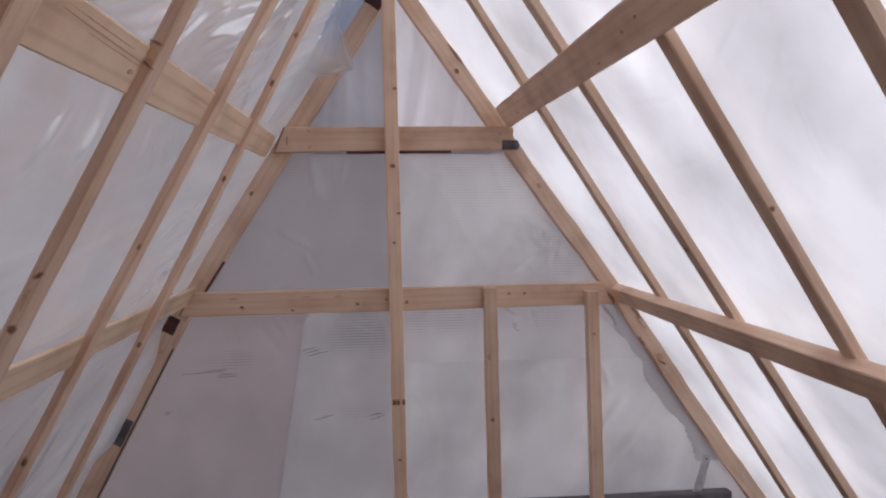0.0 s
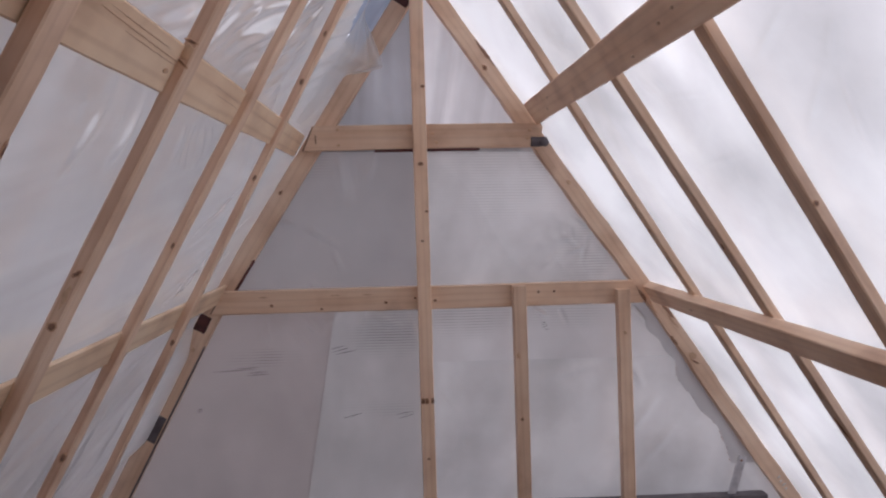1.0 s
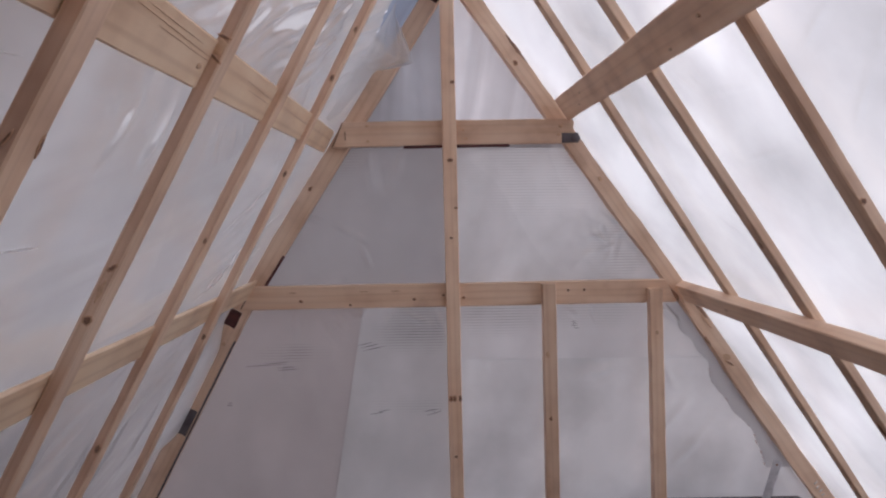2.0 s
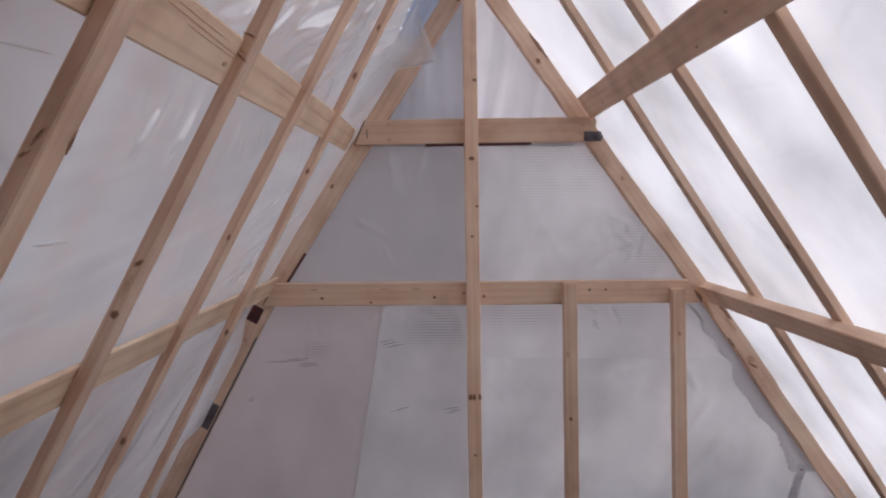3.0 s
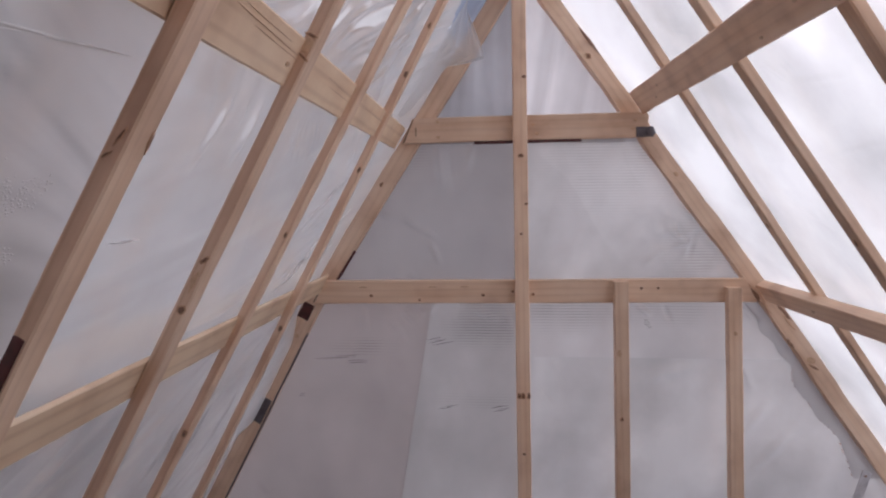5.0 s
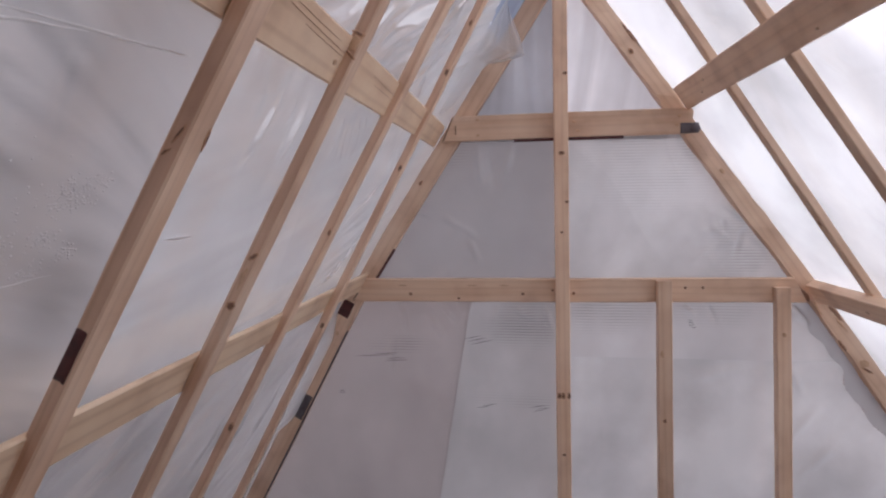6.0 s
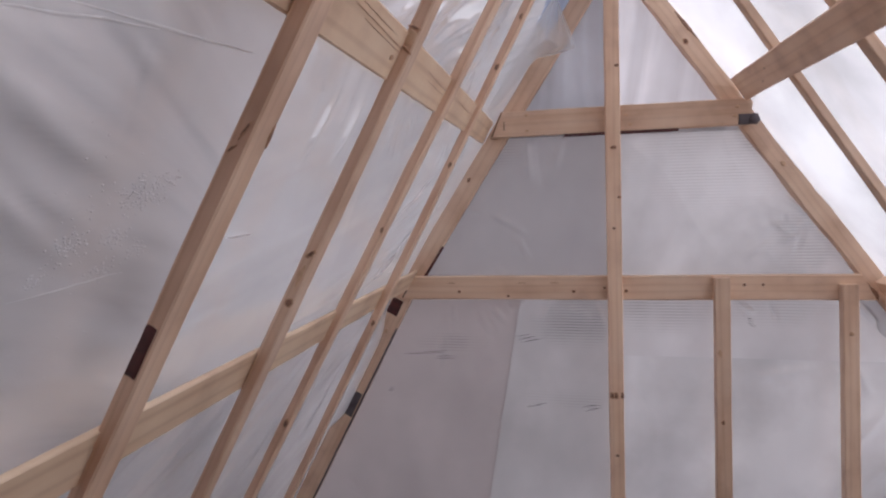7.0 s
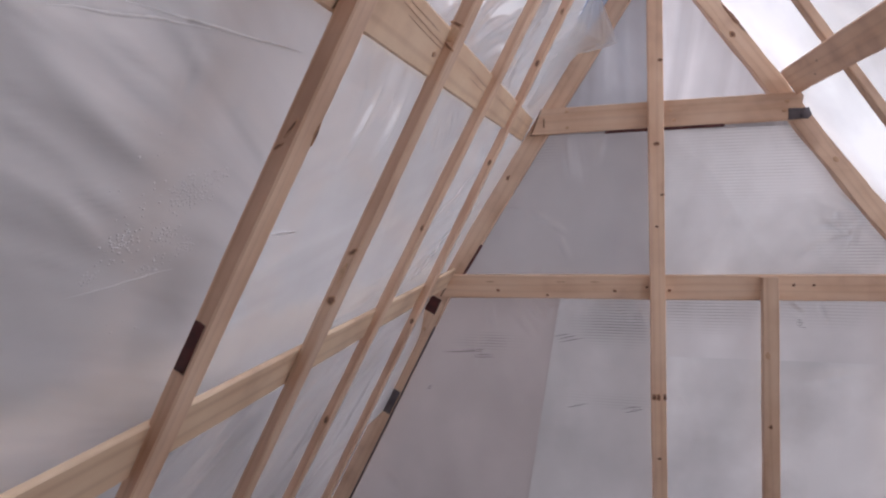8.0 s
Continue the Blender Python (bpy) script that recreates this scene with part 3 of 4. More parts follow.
def gable_lay(y0, amount, seed, z0, z1, xa=None, xb=None):
    def lay(u, v):
        z = z0 + (z1 - z0) * v
        left, right = west_edge(z), east_edge(z)
        if y0 < 0:
            left, right = L_FOOT.x + (z - GROUND_Z) / L_UP.z * L_UP.x, R_FOOT.x + (z - GROUND_Z) / R_UP.z * R_UP.x
        if right < left:
            left = right = (left + right) / 2
        a = left if xa is None else max(left, xa(z))
        b = right if xb is None else min(right, xb(z))
        x = a + (b - a) * u
        h = 0.010 * noise.noise(Vector((x * 1.6, z * 1.4, seed))) + 0.002 * ridge(x * 3.4 + z, z * 1.2 - x * 0.5, seed + 3)
        h += 0.006 * smooth01(0.3, 0.5, z) * noise.noise(Vector((x * 16, z * 1.5, seed)))
        spotty = math.exp(-((x - 0.80) / 0.14) ** 2 - ((z + 0.14) / 0.13) ** 2) + 0.7 * math.exp(-((x + 0.25) / 0.22) ** 2 - ((z + 0.50) / 0.06) ** 2)
        h += spotty * (0.012 * ridge(x * 7 + z * 3, z * 9 - x * 4, seed) + 0.004 * noise.noise(Vector((x * 21, z * 25, seed))))
        if y0 > 0:
            h += pulled(x, z, GABLE_BOXED)
        return Vector((x, y0 - amount * h, z))
    return lay


def ragged(z):
    """The ragged edge of the darker sheet along the sunny rafter."""
    inner = east_edge(z) - 0.08
    return inner - 0.10 - 0.09 * noise.noise(Vector((z * 3.5, 1, 7))) - 0.03 * noise.noise(Vector((z * 13, 1, 3))) + 0.10 * smooth01(-0.75, -0.35, z)


def slanted(z):
    return -0.30 + 0.16 * (z + 0.4)


LAP_LOW, LAP_HIGH, INNER_X = -0.70, -0.40, 0.085


def gable_keep(u, v):
    """The gable's main sheet stops a finger's width behind the edges of the sheets lapped over it."""
    z = GROUND_Z + (0.30 - GROUND_Z) * v
    x = west_edge(z) + (east_edge(z) - west_edge(z)) * u
    m = 0.003
    lapped = LAP_LOW + m < z < LAP_HIGH - m and x < ragged(z)
    offcut = z < LAP_HIGH - m and x < slanted(z) - m
    middle = z < LAP_HIGH - m and x < INNER_X - m
    ragged_part = -1.22 + m < z < -0.30 - m and x > ragged(z) + m
    inner = z > -0.39 + m and x < INNER_X - m
    return not (lapped or offcut or middle or ragged_part or inner)


wall_north = tagged(sheet("wall_north", (0, WALL_Y, 0.3), FILM_N, 320, 260, gable_lay(WALL_Y, 1.0, 21, GROUND_Z, 0.30), gable_keep),
                    "grey translucent plastic sheeting with ripples on the gable end", "plastic wall", kind="structure")
top_sheet = sheet("upper_sheet", (0, WALL_Y, 0.3), FILM_TOP, 120, 80, gable_lay(WALL_Y - 0.006, 1.6, 21, 0.24, 1.075))
top_sheet.parent, top_sheet.location = wall_north, (0, 0, 0)
tagged(top_sheet, "clearer bluish sheeting hanging in upright folds")
# unseen back wall, added dark and near to keep light off the battens' sides
wall_south = tagged(sheet("wall_south", (0, BACK_Y, 0.3), BACK_DARK, 40, 40, gable_lay(BACK_Y, 1.0, 25, GROUND_Z, 1.22)),
                    "plain brown wall added unseen at the back to cut light there", "wall", kind="structure")

# sheets lapped over the gable's main sheet
def lapped_sheet(name, mat, nu, nv, lay, label):
    ob = sheet(name, (0, WALL_Y, 0.3), mat, nu, nv, lay)
    ob.parent, ob.location = wall_north, (0, 0, 0)
    return tagged(ob, label)


lapped_sheet("overlap_strip", FILM_LAP, 220, 40, gable_lay(WALL_Y - 0.006, 1.0, 21, LAP_LOW, LAP_HIGH, xa=lambda z: INNER_X - 0.003, xb=lambda z: ragged(z) + 0.004), "rippled darker strip of sheeting")
lapped_sheet("second_layer", FILM_SECOND, 60, 70, gable_lay(WALL_Y - 0.016, 1.6, 21, 0.25, 1.07, xb=lambda z: 0.075), "bluish second layer of sheeting")
# left of the post the film is its own sheet, only for a darker tint
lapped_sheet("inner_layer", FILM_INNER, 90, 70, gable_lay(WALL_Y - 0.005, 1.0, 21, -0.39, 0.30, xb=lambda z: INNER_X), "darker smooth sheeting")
lapped_sheet("torn_offcut", FILM_INNER, 40, 120, gable_lay(WALL_Y - 0.010, 1.0, 21, -1.22, -0.30, xa=ragged), "darker sheeting with a ragged edge")
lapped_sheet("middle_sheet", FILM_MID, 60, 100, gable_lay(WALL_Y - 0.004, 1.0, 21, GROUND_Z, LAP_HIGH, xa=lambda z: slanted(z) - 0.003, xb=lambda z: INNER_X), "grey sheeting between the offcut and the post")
lapped_sheet("offcut", FILM_RAG, 90, 120, gable_lay(WALL_Y - 0.0055, 1.0, 21, GROUND_Z, LAP_HIGH, xb=slanted), "offcut with the brown dimness from outside put into its tint")


def flap_edge(z):
    """The free edge: it runs up along the rafter, juts out to a hanging tip, then goes back up to the apex."""
    x = -0.405 + (z - 0.33) * 0.86 if z < 0.565 else -0.072 - (z - 0.60) * 0.44
    if 0.548 < z < 0.60:
        x = -0.203 + (z - 0.548) / 0.052 * 0.131
    return x + 0.006 * noise.noise(Vector((z * 18, 0, 0)))


def flap_lay(u, v):
    z = 0.33 + 0.74 * v
    left, right = west_edge(z) - 0.02, flap_edge(z)
    tip = smooth01(0.52, 0.60, z)
    x = left + (right - left) * u
    y = 2.60 - 0.10 * (1 - u) + 0.02 * u - tip * (0.030 * math.sin(u * 11 + z * 7) * u + 0.012 * noise.noise(Vector((u * 6, z * 8, 3))))
    return Vector((x, y, z - 0.035 * tip * (1 - smooth01(0.60, 0.70, z)) * u))


loose = tagged(sheet("plastic_flap", (-0.2, 2.5, 2.0), FILM_THIN, 60, 120, flap_lay),
               "loose milky plastic sheeting hanging over the rafter by the apex", "plastic flap")

# ---- battens on the shaded slope ----
WEST_FRONT = (0, -1, 0)


def west_batten(y, x0, slope, seed):
    up = Vector((math.cos(radians(slope)), 0, math.sin(radians(slope))))
    inn = Vector((math.sin(radians(slope)), 0, -math.cos(radians(slope))))
    a = Vector((x0, y + 0.025, 0)) + up * ((GROUND_Z + 0.01) / up.z)
    b = Vector((x0, y + 0.025, 0)) + up * (1.12 / up.z)
    ob = timber("roof_batten", a, b, inn, 0.050, BATTEN_T, seed=seed, wear=0.0016, edge_mat=PINE_SAWN_SHADE)
    ob["k"] = up.z
    return tagged(ob, "pale knotty pine batten on the shaded slope, sawn sides darkened as shade", "batten", "battens of the shaded slope")


def up_to(ob, z):
    """The run along a sloping or upright timber to the height z."""
    return (z + H - ob.matrix_world.translation.z) / ob["k"]


bat_n = west_batten(0.78, -0.543, 60.6, 1.3)
bat_a = west_batten(1.23, -0.546, 62.0, 2.7)
bat_c = west_batten(1.70, -0.551, 61.5, 4.1)
bat_d = west_batten(2.19, -0.551, 62.4, 5.9)
spot(bat_n, "tape", TAPE, up_to(bat_n, -0.220), -0.0015, 0.040, 0.0082, "plus", 0, "dark brown tape", square=True)
spot(bat_n, "knot", KNOT, up_to(bat_n, 0.070), 0.002, 0.011, 0.0016, "plus", 14)
spot(bat_n, "knot", KNOT, up_to(bat_n, 0.043), -0.005, 0.006, 0.0013, "plus", 30)
spot(bat_n, "knot", KNOT, up_to(bat_n, 0.072), -0.021, 0.012, 0.003, "front", 5)
spot(bat_a, "knot", KNOT, up_to(bat_a, -0.225), 0.004, 0.008, 0.0065, "plus")
spot(bat_a, "knot", KNOT_PALE, up_to(bat_a, -0.17), 0.001, 0.026, 0.005, "plus")
spot(bat_a, "knot", KNOT, up_to(bat_a, -0.125), 0.003, 0.010, 0.004, "plus", 30)
spot(bat_a, "knot", KNOT, up_to(bat_a, 0.302), 0.0, 0.003, 0.010, "plus", 0)
spot(bat_a, "knot", KNOT, up_to(bat_a, 0.264), 0.001, 0.002, 0.010, "plus", 20)
spot(bat_a, "knot", KNOT_PALE, up_to(bat_a, 0.284), 0.0, 0.016, 0.0105, "plus", 0)
spot(bat_c, "knot", KNOT, up_to(bat_c, -0.66), 0.004, 0.011, 0.006, "plus")
spot(bat_c, "knot", KNOT, up_to(bat_c, -0.10), 0.006, 0.008, 0.004, "plus")
spot(bat_d, "knot", KNOT, up_to(bat_d, 0.42), 0.004, 0.012, 0.005, "plus")
spot(bat_d, "knot", KNOT, up_to(bat_d, 0.10), 0.005, 0.009, 0.005, "plus")
spot(bat_d, "knot", KNOT, up_to(bat_d, -0.46), 0.004, 0.010, 0.005, "plus")
spot(bat_d, "knot", KNOT, up_to(bat_d, 0.58), 0.003, 0.009, 0.004, "plus")

# ---- boards behind those battens ----
BOARD_T = 0.012
board_up = timber("purlin_board", (-0.4315, -0.25, 0.258), (-0.4315, 2.70, 0.258), L_IN, 0.100, BOARD_T, PINE_WIDE, seed=7.7)
board_lo = timber("purlin_board", (-0.7715, -0.25, -0.367), (-0.7715, 2.70, -0.367), L_IN, 0.094, BOARD_T, PINE_WIDE, seed=9.1)
tagged(board_up, "broad pale pine board with dark grain running behind battens", "board", "boards of the shaded slope")
tagged(board_lo, "pale pine board with a lit top edge behind battens", "board", "boards of the shaded slope")
spot(board_lo, "knot", KNOT_PALE, 1.09, -0.02, 0.007, 0.004)
spot(board_up, "knot", KNOT_PALE, 1.45, -0.01, 0.010, 0.006)
for along, across, half, turn in ((1.36, 0.018, 0.20, -1.6), (1.42, 0.008, 0.16, -1.2), (1.30, 0.030, 0.13, -1.0), (1.82, 0.016, 0.14, -1.5), (1.86, 0.000, 0.10, -0.8), (2.30, 0.012, 0.16, -0.6)):
    spot(board_up, "grain_line", KNOT_PALE, along, across, half, 0.0011, "front", turn, "long reddish line of the grain", thick=0.0003, rough=0.8)

# ---- battens and beams on the sunny slope ----


def east_batten(y, x0, slope, seed):
    up = Vector((-math.cos(radians(slope)), 0, math.sin(radians(slope))))
    inn = Vector((-math.sin(radians(slope)), 0, -math.cos(radians(slope))))
    a = Vector((x0, y + 0.024, 0)) + up * ((GROUND_Z + 0.01) / up.z)
    b = Vector((x0, y + 0.024, 0)) + up * (1.14 / up.z)
    ob = timber("roof_batten", a, b, inn, 0.048, BATTEN_T, seed=seed, wear=0.0016)
    ob["k"] = up.z
    return tagged(ob, "backlit pine batten on the sunny slope, rough edges", "batten", "battens of the sunny slope")


bat_r1 = east_batten(2.28, 0.852, 56.0, 11.3)
bat_r2 = east_batten(1.79, 0.853, 55.4, 12.9)
bat_r3 = east_batten(1.29, 0.853, 56.6, 14.2)
east_batten(0.81, 0.853, 56.5, 15.8)
spot(bat_r2, "knot", KNOT, up_to(bat_r2, -0.13), 0.0, 0.010, 0.006, "front")
spot(bat_r2, "knot", KNOT, up_to(bat_r2, -0.70), 0.0, 0.030, 0.007, "front", 8)
spot(bat_r3, "knot", KNOT, up_to(bat_r3, -0.01), 0.004, 0.006, 0.005, "minus")
spot(bat_r1, "knot", KNOT, up_to(bat_r1, -0.10), 0.0, 0.009, 0.006, "front")

beam_up = timber("purlin_beam", (0.547, -0.15, 0.387), (0.547, 2.69, 0.387), R_IN, 0.104, 0.044, seed=17.0, wear=0.002)
beam_lo = timber("purlin_beam", (1.079, -0.15, -0.401), (1.079, 2.71, -0.401), R_IN, 0.086, 0.042, seed=18.4, wear=0.002)
tagged(beam_up, "thick pine beam laid across the sunny battens near the ridge", "beam", "beams of the sunny slope")
tagged(beam_lo, "thick pine beam laid across the sunny battens, lit along its top", "beam", "beams of the sunny slope")
for y, a in ((2.42, 0.02), (2.34, -0.015), (1.55, 0.03), (1.28, -0.01), (1.36, 0.0)):
    spot(beam_up, "knot", KNOT_PALE, y + 0.15, a, 0.008, 0.004)
spot(beam_lo, "knot", KNOT_PALE, 2.45, 0.005, 0.012, 0.006)

# ---- the gable frame ----
FRAME_Y = 2.735
rafter_l = timber("gable_rafter", (LOW_X - (1.54 + LOW_Z) / math.tan(radians(LOW_SLOPE)), FRAME_Y - 0.002, -1.54),
                  (LOW_X + 0.02, FRAME_Y - 0.002, LOW_Z + 0.035), WEST_FRONT, 0.080, 0.045, seed=22.0, wear=0.002)
tagged(rafter_l, "taped lower length of a pine gable rafter", "rafter", "gable rafters")
rafter_w = timber("gable_rafter", (-0.5485 - 0.47 / math.tan(radians(57.7)), FRAME_Y, -0.47),
                  (-0.5485 + 1.0 / math.tan(radians(57.7)), FRAME_Y, 1.0), WEST_FRONT, 0.078, 0.045, seed=21.0, wear=0.002)
rafter_e = timber("gable_rafter", (0.803 + 1.54 / math.tan(radians(54.1)), FRAME_Y, -1.54),
                  (0.803 - 0.98 / math.tan(radians(54.1)), FRAME_Y, 0.98), WEST_FRONT, 0.070, 0.045, seed=23.0, wear=0.008)
tagged(rafter_w, "pine gable rafter patched with dark tape on the shaded side", "rafter", "gable rafters")
tagged(rafter_e, "pine gable rafter with a waney edge and large knot", "rafter", "gable rafters")
rafter_l["k"] = math.sin(radians(LOW_SLOPE))
rafter_w["k"], rafter_e["k"] = math.sin(radians(57.7)), math.sin(radians(54.1))
spot(rafter_l, "tape", TAPE, up_to(rafter_l, -0.495), 0.012, 0.038, 0.026, "front", 0, "dark brown tape", square=True)
spot(rafter_l, "tape", TAPE_GREY, up_to(rafter_l, -0.94), -0.012, 0.062, 0.020, "front", 0, "dark grey tape", square=True)
spot(rafter_w, "tape", TAPE, up_to(rafter_w, 0.90), 0.0, 0.050, 0.036, "front", 0, "dark tape", square=True)
spot(rafter_w, "knot", KNOT, up_to(rafter_w, 0.06), 0.012, 0.009, 0.006)
spot(rafter_l, "knot", KNOT_PALE, up_to(rafter_l, -0.60), 0.0, 0.012, 0.008)
spot(rafter_w, "sealing_strip", TAPE, up_to(rafter_w, -0.275), -0.041, 0.088, 0.006, "front", 0, "thin black strip", square=True)
spot(rafter_l, "sealing_strip", TAPE_GREY, up_to(rafter_l, -1.02), -0.040, 0.50, 0.0045, "front", 0, "thin dark strip", square=True)
spot(rafter_e, "knot", KNOT_PALE, up_to(rafter_e, -0.69), 0.0, 0.020, 0.015, "front", 15, rough=0.5)
spot(rafter_e, "knot", KNOT, up_to(rafter_e, -0.715), 0.006, 0.018, 0.004, "front", 25)
spot(rafter_e, "knot", KNOT_PALE, up_to(rafter_e, -0.54), -0.018, 0.040, 0.005, "front", 5, rough=0.9)
spot(rafter_e, "knot", KNOT_PALE, up_to(rafter_e, -0.45), 0.018, 0.035, 0.005, "front", -5, rough=0.9)
spot(rafter_e, "bark", BARK, up_to(rafter_e, -0.395), 0.028, 0.030, 0.009, "front", -6, "dark strip of bark left on the edge", rough=0.9)
spot(rafter_e, "bark", BARK, up_to(rafter_e, -0.50), -0.026, 0.045, 0.007, "front", 4, "dark strip of bark left on the edge", rough=0.9)
spot(rafter_e, "bark", BARK, up_to(rafter_e, -0.60), 0.027, 0.030, 0.006, "front", 0, "dark strip of bark left on the edge", rough=0.9)
spot(rafter_e, "bark", BARK, up_to(rafter_e, 0.64), -0.028, 0.060, 0.006, "front", 3, "dark strip of bark left on the edge", rough=0.9)
spot(rafter_e, "knot", KNOT, up_to(rafter_e, 0.60), 0.01, 0.010, 0.007)
spot(rafter_e, "knot", KNOT_PALE, up_to(rafter_e, 0.10), 0.0, 0.014, 0.008)
for k in range(4):  # stamp that cannot be read
    spot(rafter_e, "stamp_bar", STAMP, up_to(rafter_e, -1.275 - 0.018 * k), 0.004 * (k % 2), 0.003, 0.010 - 0.003 * (k % 2), "front", 8, "faded white stamp", square=True)

collar_up = timber("collar_beam", (-0.400, 2.70, 0.290), (0.600, 2.70, 0.304), WEST_FRONT, 0.104, 0.034, seed=31.0, cut0=0.45, cut1=0.15)
collar_lo = timber("collar_beam", (-0.800, 2.70, -0.4015), (1.035, 2.70, -0.3865), WEST_FRONT, 0.100, 0.034, seed=33.0, cut0=0.6, cut1=-0.5)
tagged(collar_up, "short pine collar beam across the gable with taped end", "beam", "collar beams")
tagged(collar_lo, "long pine collar beam across the gable with screw holes", "beam", "collar beams")
spot(collar_up, "tape", TAPE_GREY, 0.988, -0.030, 0.036, 0.021, "front", 0, "black tape wrapped round the end", square=True, thick=0.005)
spot(collar_up, "tape", TAPE_GREY, 1.010, -0.030, 0.018, 0.022, "front", 0, "black tape lump at the end", thick=0.012)
spot(collar_up, "crack", KNOT, 0.004, 0.0, 0.0028, 0.055, "front", -24, "dark open joint", square=True)
spot(collar_lo, "crack", KNOT, 0.004, 0.0, 0.0025, 0.050, "front", -31, "dark open joint", square=True)
spot(collar_up, "sealing_strip", TAPE, 0.277 + 0.225, -0.057, 0.225, 0.006, "front", 0, "thin black strip", square=True)
spot(collar_up, "crack", KNOT, 0.036, -0.005, 0.002, 0.018, "front", 0, square=True)
for x, a in ((0.95, 0.02), (0.94, -0.015), (0.53, 0.012), (0.545, -0.025), (0.13, 0.035), (0.13, -0.03)):
    spot(collar_up, "knot", KNOT_PALE, x, a, 0.009, 0.006)
for x, a, r in ((-0.565, -0.015, 0.006), (-0.355, -0.035, 0.005), (-0.08, -0.015, 0.006), (0.132, -0.012, 0.006), (0.045, 0.0, 0.005), (0.985, -0.025, 0.010)):
    spot(collar_lo, "knot", KNOT, x + 0.80, a, r, r * 0.8)
for x in (0.585, 0.655):
    spot(collar_lo, "screw", KNOT, x + 0.80, 0.012, 0.006, 0.006, sides=8)
for x in (-0.60, -0.30, -0.16):
    spot(collar_lo, "knot", KNOT_PALE, x + 0.80, 0.022, 0.020, 0.003)

post = timber("king_post", (0.1025, 2.655, -1.54), (0.063, 2.655, 0.98), WEST_FRONT, 0.058, 0.044, seed=41.0)
post["k"] = 1.0
tagged(post, "upright pine king post in front of the collar beams", "post")
for z, a, r in ((0.50, -0.018, 0.009), (0.18, 0.0, 0.013), (-0.02, -0.02, 0.008), (-0.145, 0.002, 0.007), (-1.09, 0.0, 0.008)):
    spot(post, "knot", KNOT, up_to(post, z), a, r * 0.5, r * 0.75)
spot(post, "knot", KNOT, up_to(post, -0.835), 0.018, 0.010, 0.007)
spot(post, "knot", KNOT, up_to(post, -0.835), 0.002, 0.011, 0.006)
spot(post, "knot", KNOT, up_to(post, -0.835), -0.022, 0.010, 0.005)

stud_1 = timber("wall_stud", (0.524, 2.657, -1.54), (0.494, 2.657, -0.347), WEST_FRONT, 0.058, 0.042, seed=51.0)
stud_2 = timber("wall_stud", (0.9975, 2.657, -1.54), (0.954, 2.657, -0.371), WEST_FRONT, 0.057, 0.042, seed=53.0)
for ob in (stud_1, stud_2):
    ob["k"] = 1.0
    tagged(ob, "upright pine stud nailed to the lower collar beam", "stud", "wall studs")
spot(stud_1, "knot", KNOT, up_to(stud_1, -0.93), 0.004, 0.008, 0.006)
spot(stud_1, "knot", KNOT_PALE, up_to(stud_1, -0.65), 0.012, 0.016, 0.010)
spot(stud_1, "knot", KNOT, up_to(stud_1, -1.30), 0.002, 0.008, 0.012)
spot(stud_2, "knot", KNOT_PALE, up_to(stud_2, -0.56), 0.0, 0.010, 0.008)

sill = timber("sill_board", (0.62, 2.702, -1.440), (1.655, 2.702, -1.444), WEST_FRONT, 0.206, 0.05, SILL, seed=61.0)
tagged(sill, "dark weathered sill board along the foot of the gable", "sill")
strap = timber("metal_strap", (1.487, 2.725, -1.37), (1.545, 2.725, -1.165), WEST_FRONT, 0.040, 0.003, STEEL, seed=63.0, chamfer=0.0008)
tagged(strap, "grey metal strap screwed between rafter and sill", "strap")
spot(strap, "screw", KNOT, 0.193, 0.0, 0.006, 0.006, sides=8)


# ---- dark smears on the gable sheeting ----
def smear(x, z, length, lean, strokes, seed):
    rnd = random.Random(seed)
    curve = bpy.data.curves.new("smear", "CURVE")
    curve.dimensions, curve.bevel_depth, curve.bevel_resolution = "3D", 0.0011, 1
    for k in range(strokes):
        sp = curve.splines.new("POLY")
        n = 7
        sp.points.add(n - 1)
        l = length * rnd.uniform(0.4, 1.0)
        sx, sz = rnd.uniform(-0.3, 0.3) * length, (k - strokes / 2) * 0.010
        for i, pt in enumerate(sp.points):
            s = i / (n - 1)
            pt.co = (sx + (s - 0.5) * l, 0.0, sz + (s - 0.5) * l * lean + 0.004 * noise.noise(Vector((s * 3, k, seed))), 1)
            pt.radius = 0.3 + 1.2 * math.sin(math.pi * s) * rnd.uniform(0.5, 1)
    curve.materials.append(SMEAR)
    ob = new("smear", curve)
    ob.parent = wall_north
    ob.location = Vector((x, WALL_Y - 0.042, z + H)) - wall_north.location
    ob.scale = (1, 0.5, 1)


smear(-0.685, -0.705, 0.20, 0.05, 4, 1)
smear(-0.285, -0.620, 0.10, 0.22, 3, 2)
smear(-0.255, -0.918, 0.11, 0.18, 2, 3)
smear(0.010, -0.922, 0.09, 0.15, 3, 4)
smear(-0.905, -0.872, 0.035, 0.15, 2, 5)
smear(0.630, -0.535, 0.03, -0.1, 4, 6)


# ---- folds and drops on the shaded sheeting ----
def west_point(y, z, lift=0.0):
    s = (z - L_FOOT.z) / L_UP.z
    u = 0.1 + 0.9 * (y - 0.3) / (WALL_Y - 0.3)
    return west_lay(u, s / L_TOP) + L_IN * lift + Vector((0, 0, H))


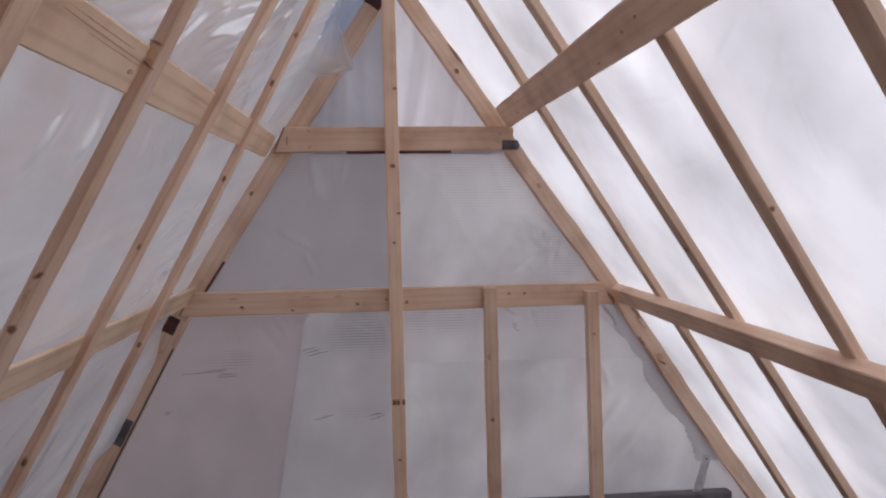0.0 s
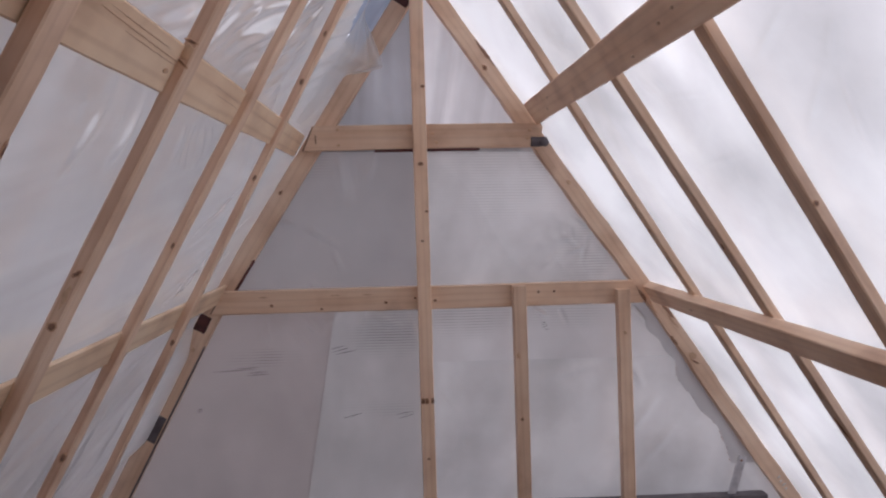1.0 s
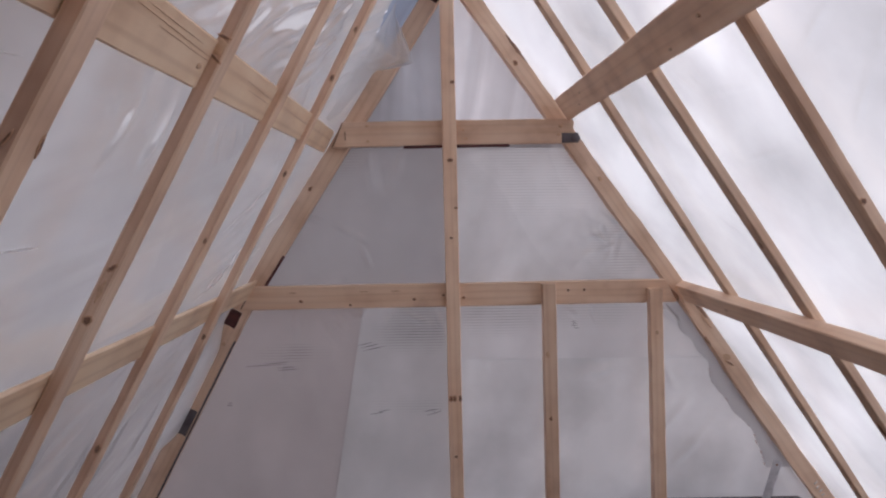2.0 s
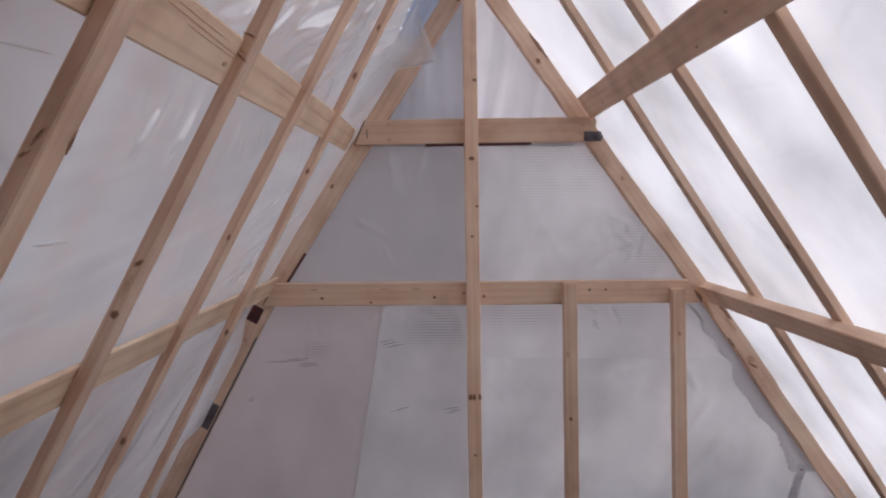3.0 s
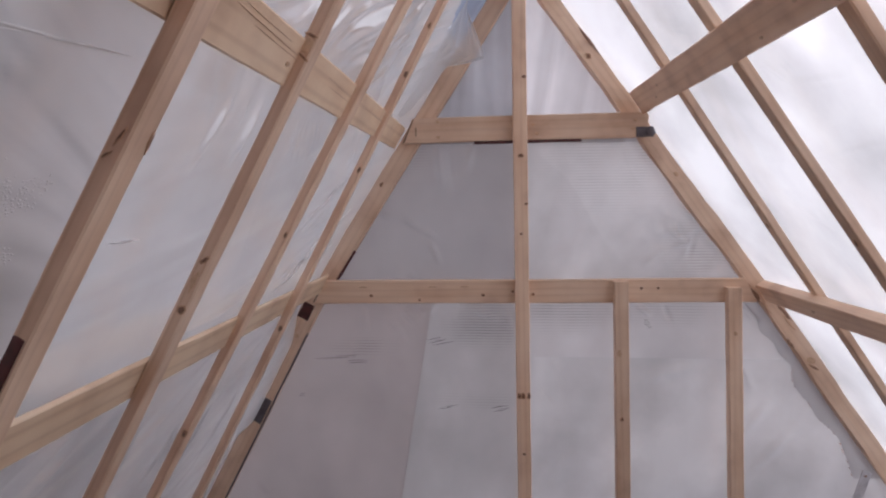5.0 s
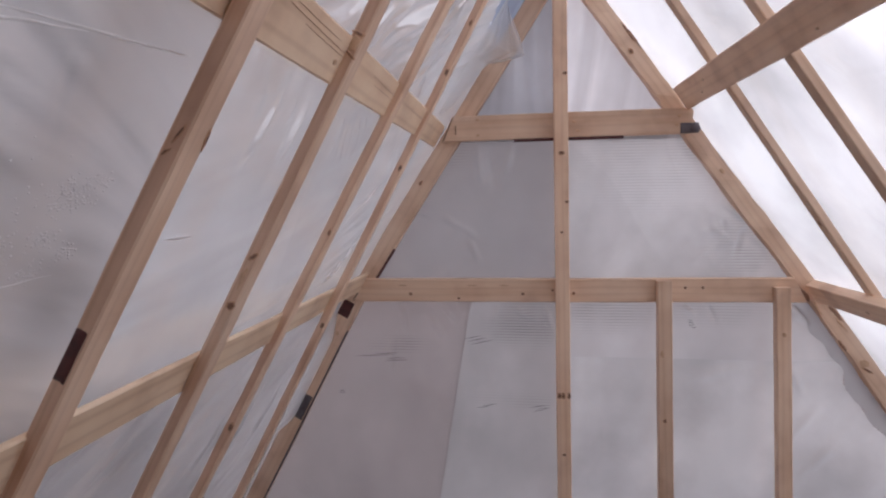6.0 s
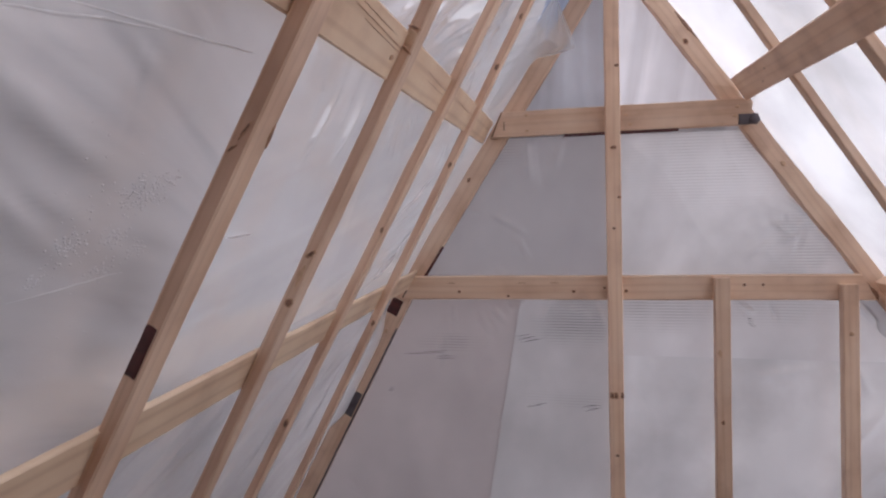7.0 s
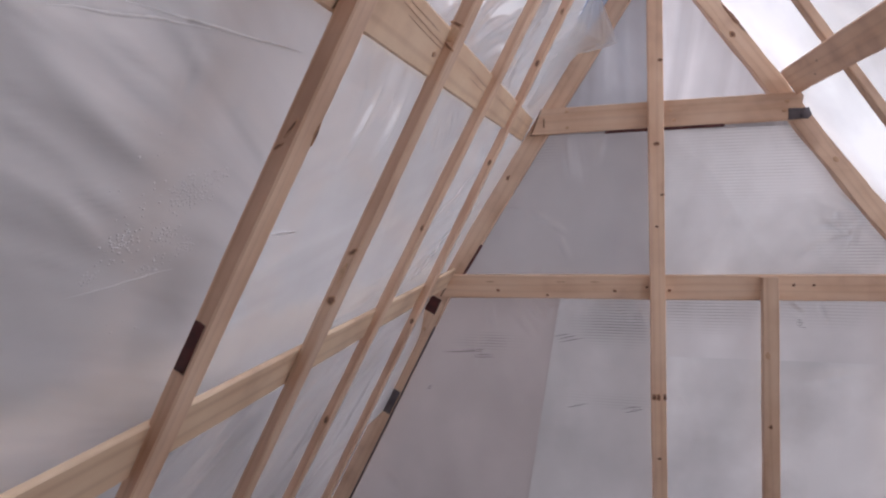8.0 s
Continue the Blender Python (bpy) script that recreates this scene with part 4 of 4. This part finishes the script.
def fold(a, b, width, seed, rise):
    """A sharp pleat in the sheeting from a to b, each (y, height), its glint coloured on as white."""
    verts, faces, n = [], [], 40
    for i in range(n + 1):
        s = i / n
        y = a[0] + (b[0] - a[0]) * s
        z = a[1] + (b[1] - a[1]) * s + 0.0015 * noise.noise(Vector((s * 4, seed, 0)))
        w = width * (0.25 + 0.75 * math.sin(math.pi * min(1, max(0, s))) + 0.25 * noise.noise(Vector((s * 14, seed, 2))))
        for k, lift in ((-1, 0.0), (-0.3, rise), (0.3, rise), (1, 0.0)):
            verts.append(west_point(y, z + k * w, lift * w + 0.005) - wall_west.location)
    for i in range(n):
        for k in range(3):
            c = i * 4 + k
            faces.append((c + 4, c + 5, c + 1, c))
    part("fold", mesh("fold", verts, faces, CREASE_GLINT), wall_west)


fold((0.461, 0.141), (0.655, 0.169), 0.0018, 1, 0.35)
fold((0.540, 0.163), (0.850, 0.186), 0.0018, 2, 0.35)
fold((0.598, -0.117), (0.775, -0.106), 0.0014, 3, 0.35)
fold((2.213, -0.289), (2.600, -0.035), 0.0042, 30, 0.2)
fold((2.178, -0.324), (2.430, -0.174), 0.0034, 31, 0.2)
fold((2.374, -0.310), (2.600, -0.175), 0.0026, 32, 0.2)
fold((2.144, -0.330), (2.369, -0.235), 0.0026, 33, 0.2)
fold((2.080, -0.094), (2.348, 0.072), 0.0026, 34, 0.2)
fold((1.009, -0.077), (1.100, -0.075), 0.0022, 5, 0.35)
drops, drop_faces, rnd = [], [], random.Random(5)
CLUSTERS = [(0.746, -0.007, 0.020, 0.011, 80), (0.732, -0.058, 0.012, 0.006, 30), (0.784, -0.075, 0.010, 0.006, 18), (0.660, -0.065, 0.014, 0.010, 36),
            (0.733, -0.101, 0.012, 0.008, 26), (0.630, -0.097, 0.010, 0.006, 16), (0.788, 0.016, 0.012, 0.005, 14), (0.700, -0.03, 0.06, 0.05, 24), (0.65, -0.18, 0.06, 0.04, 8)]
for cy, cz, ry, rz, count in CLUSTERS:
    for k in range(2 * count):
        y, z = cy + rnd.gauss(0, ry), cz + rnd.gauss(0, rz)
        r = rnd.uniform(0.0007, 0.0019)
        base, m = len(drops), 7
        mid = west_point(y, z, 0.003)
        side = Vector((0, 1, 0))
        for ring, lift in ((1.0, 0.0), (0.7, 0.30)):
            for j in range(m):
                a = 2 * math.pi * j / m
                drops.append(mid + (side * math.cos(a) * 1.3 + L_UP * math.sin(a)) * r * ring + L_IN * r * lift - wall_west.location)
        drops.append(mid + L_IN * r * 0.42 - wall_west.location)
        for j in range(m):
            j2 = (j + 1) % m
            drop_faces.append((base + j, base + j2, base + m + j2, base + m + j))
            drop_faces.append((base + m + j, base + m + j2, base + 2 * m))
water = part("droplets", mesh("droplets", drops, drop_faces, WATER), wall_west, "clear beads of condensation")
tagged(water, kind="stuff")
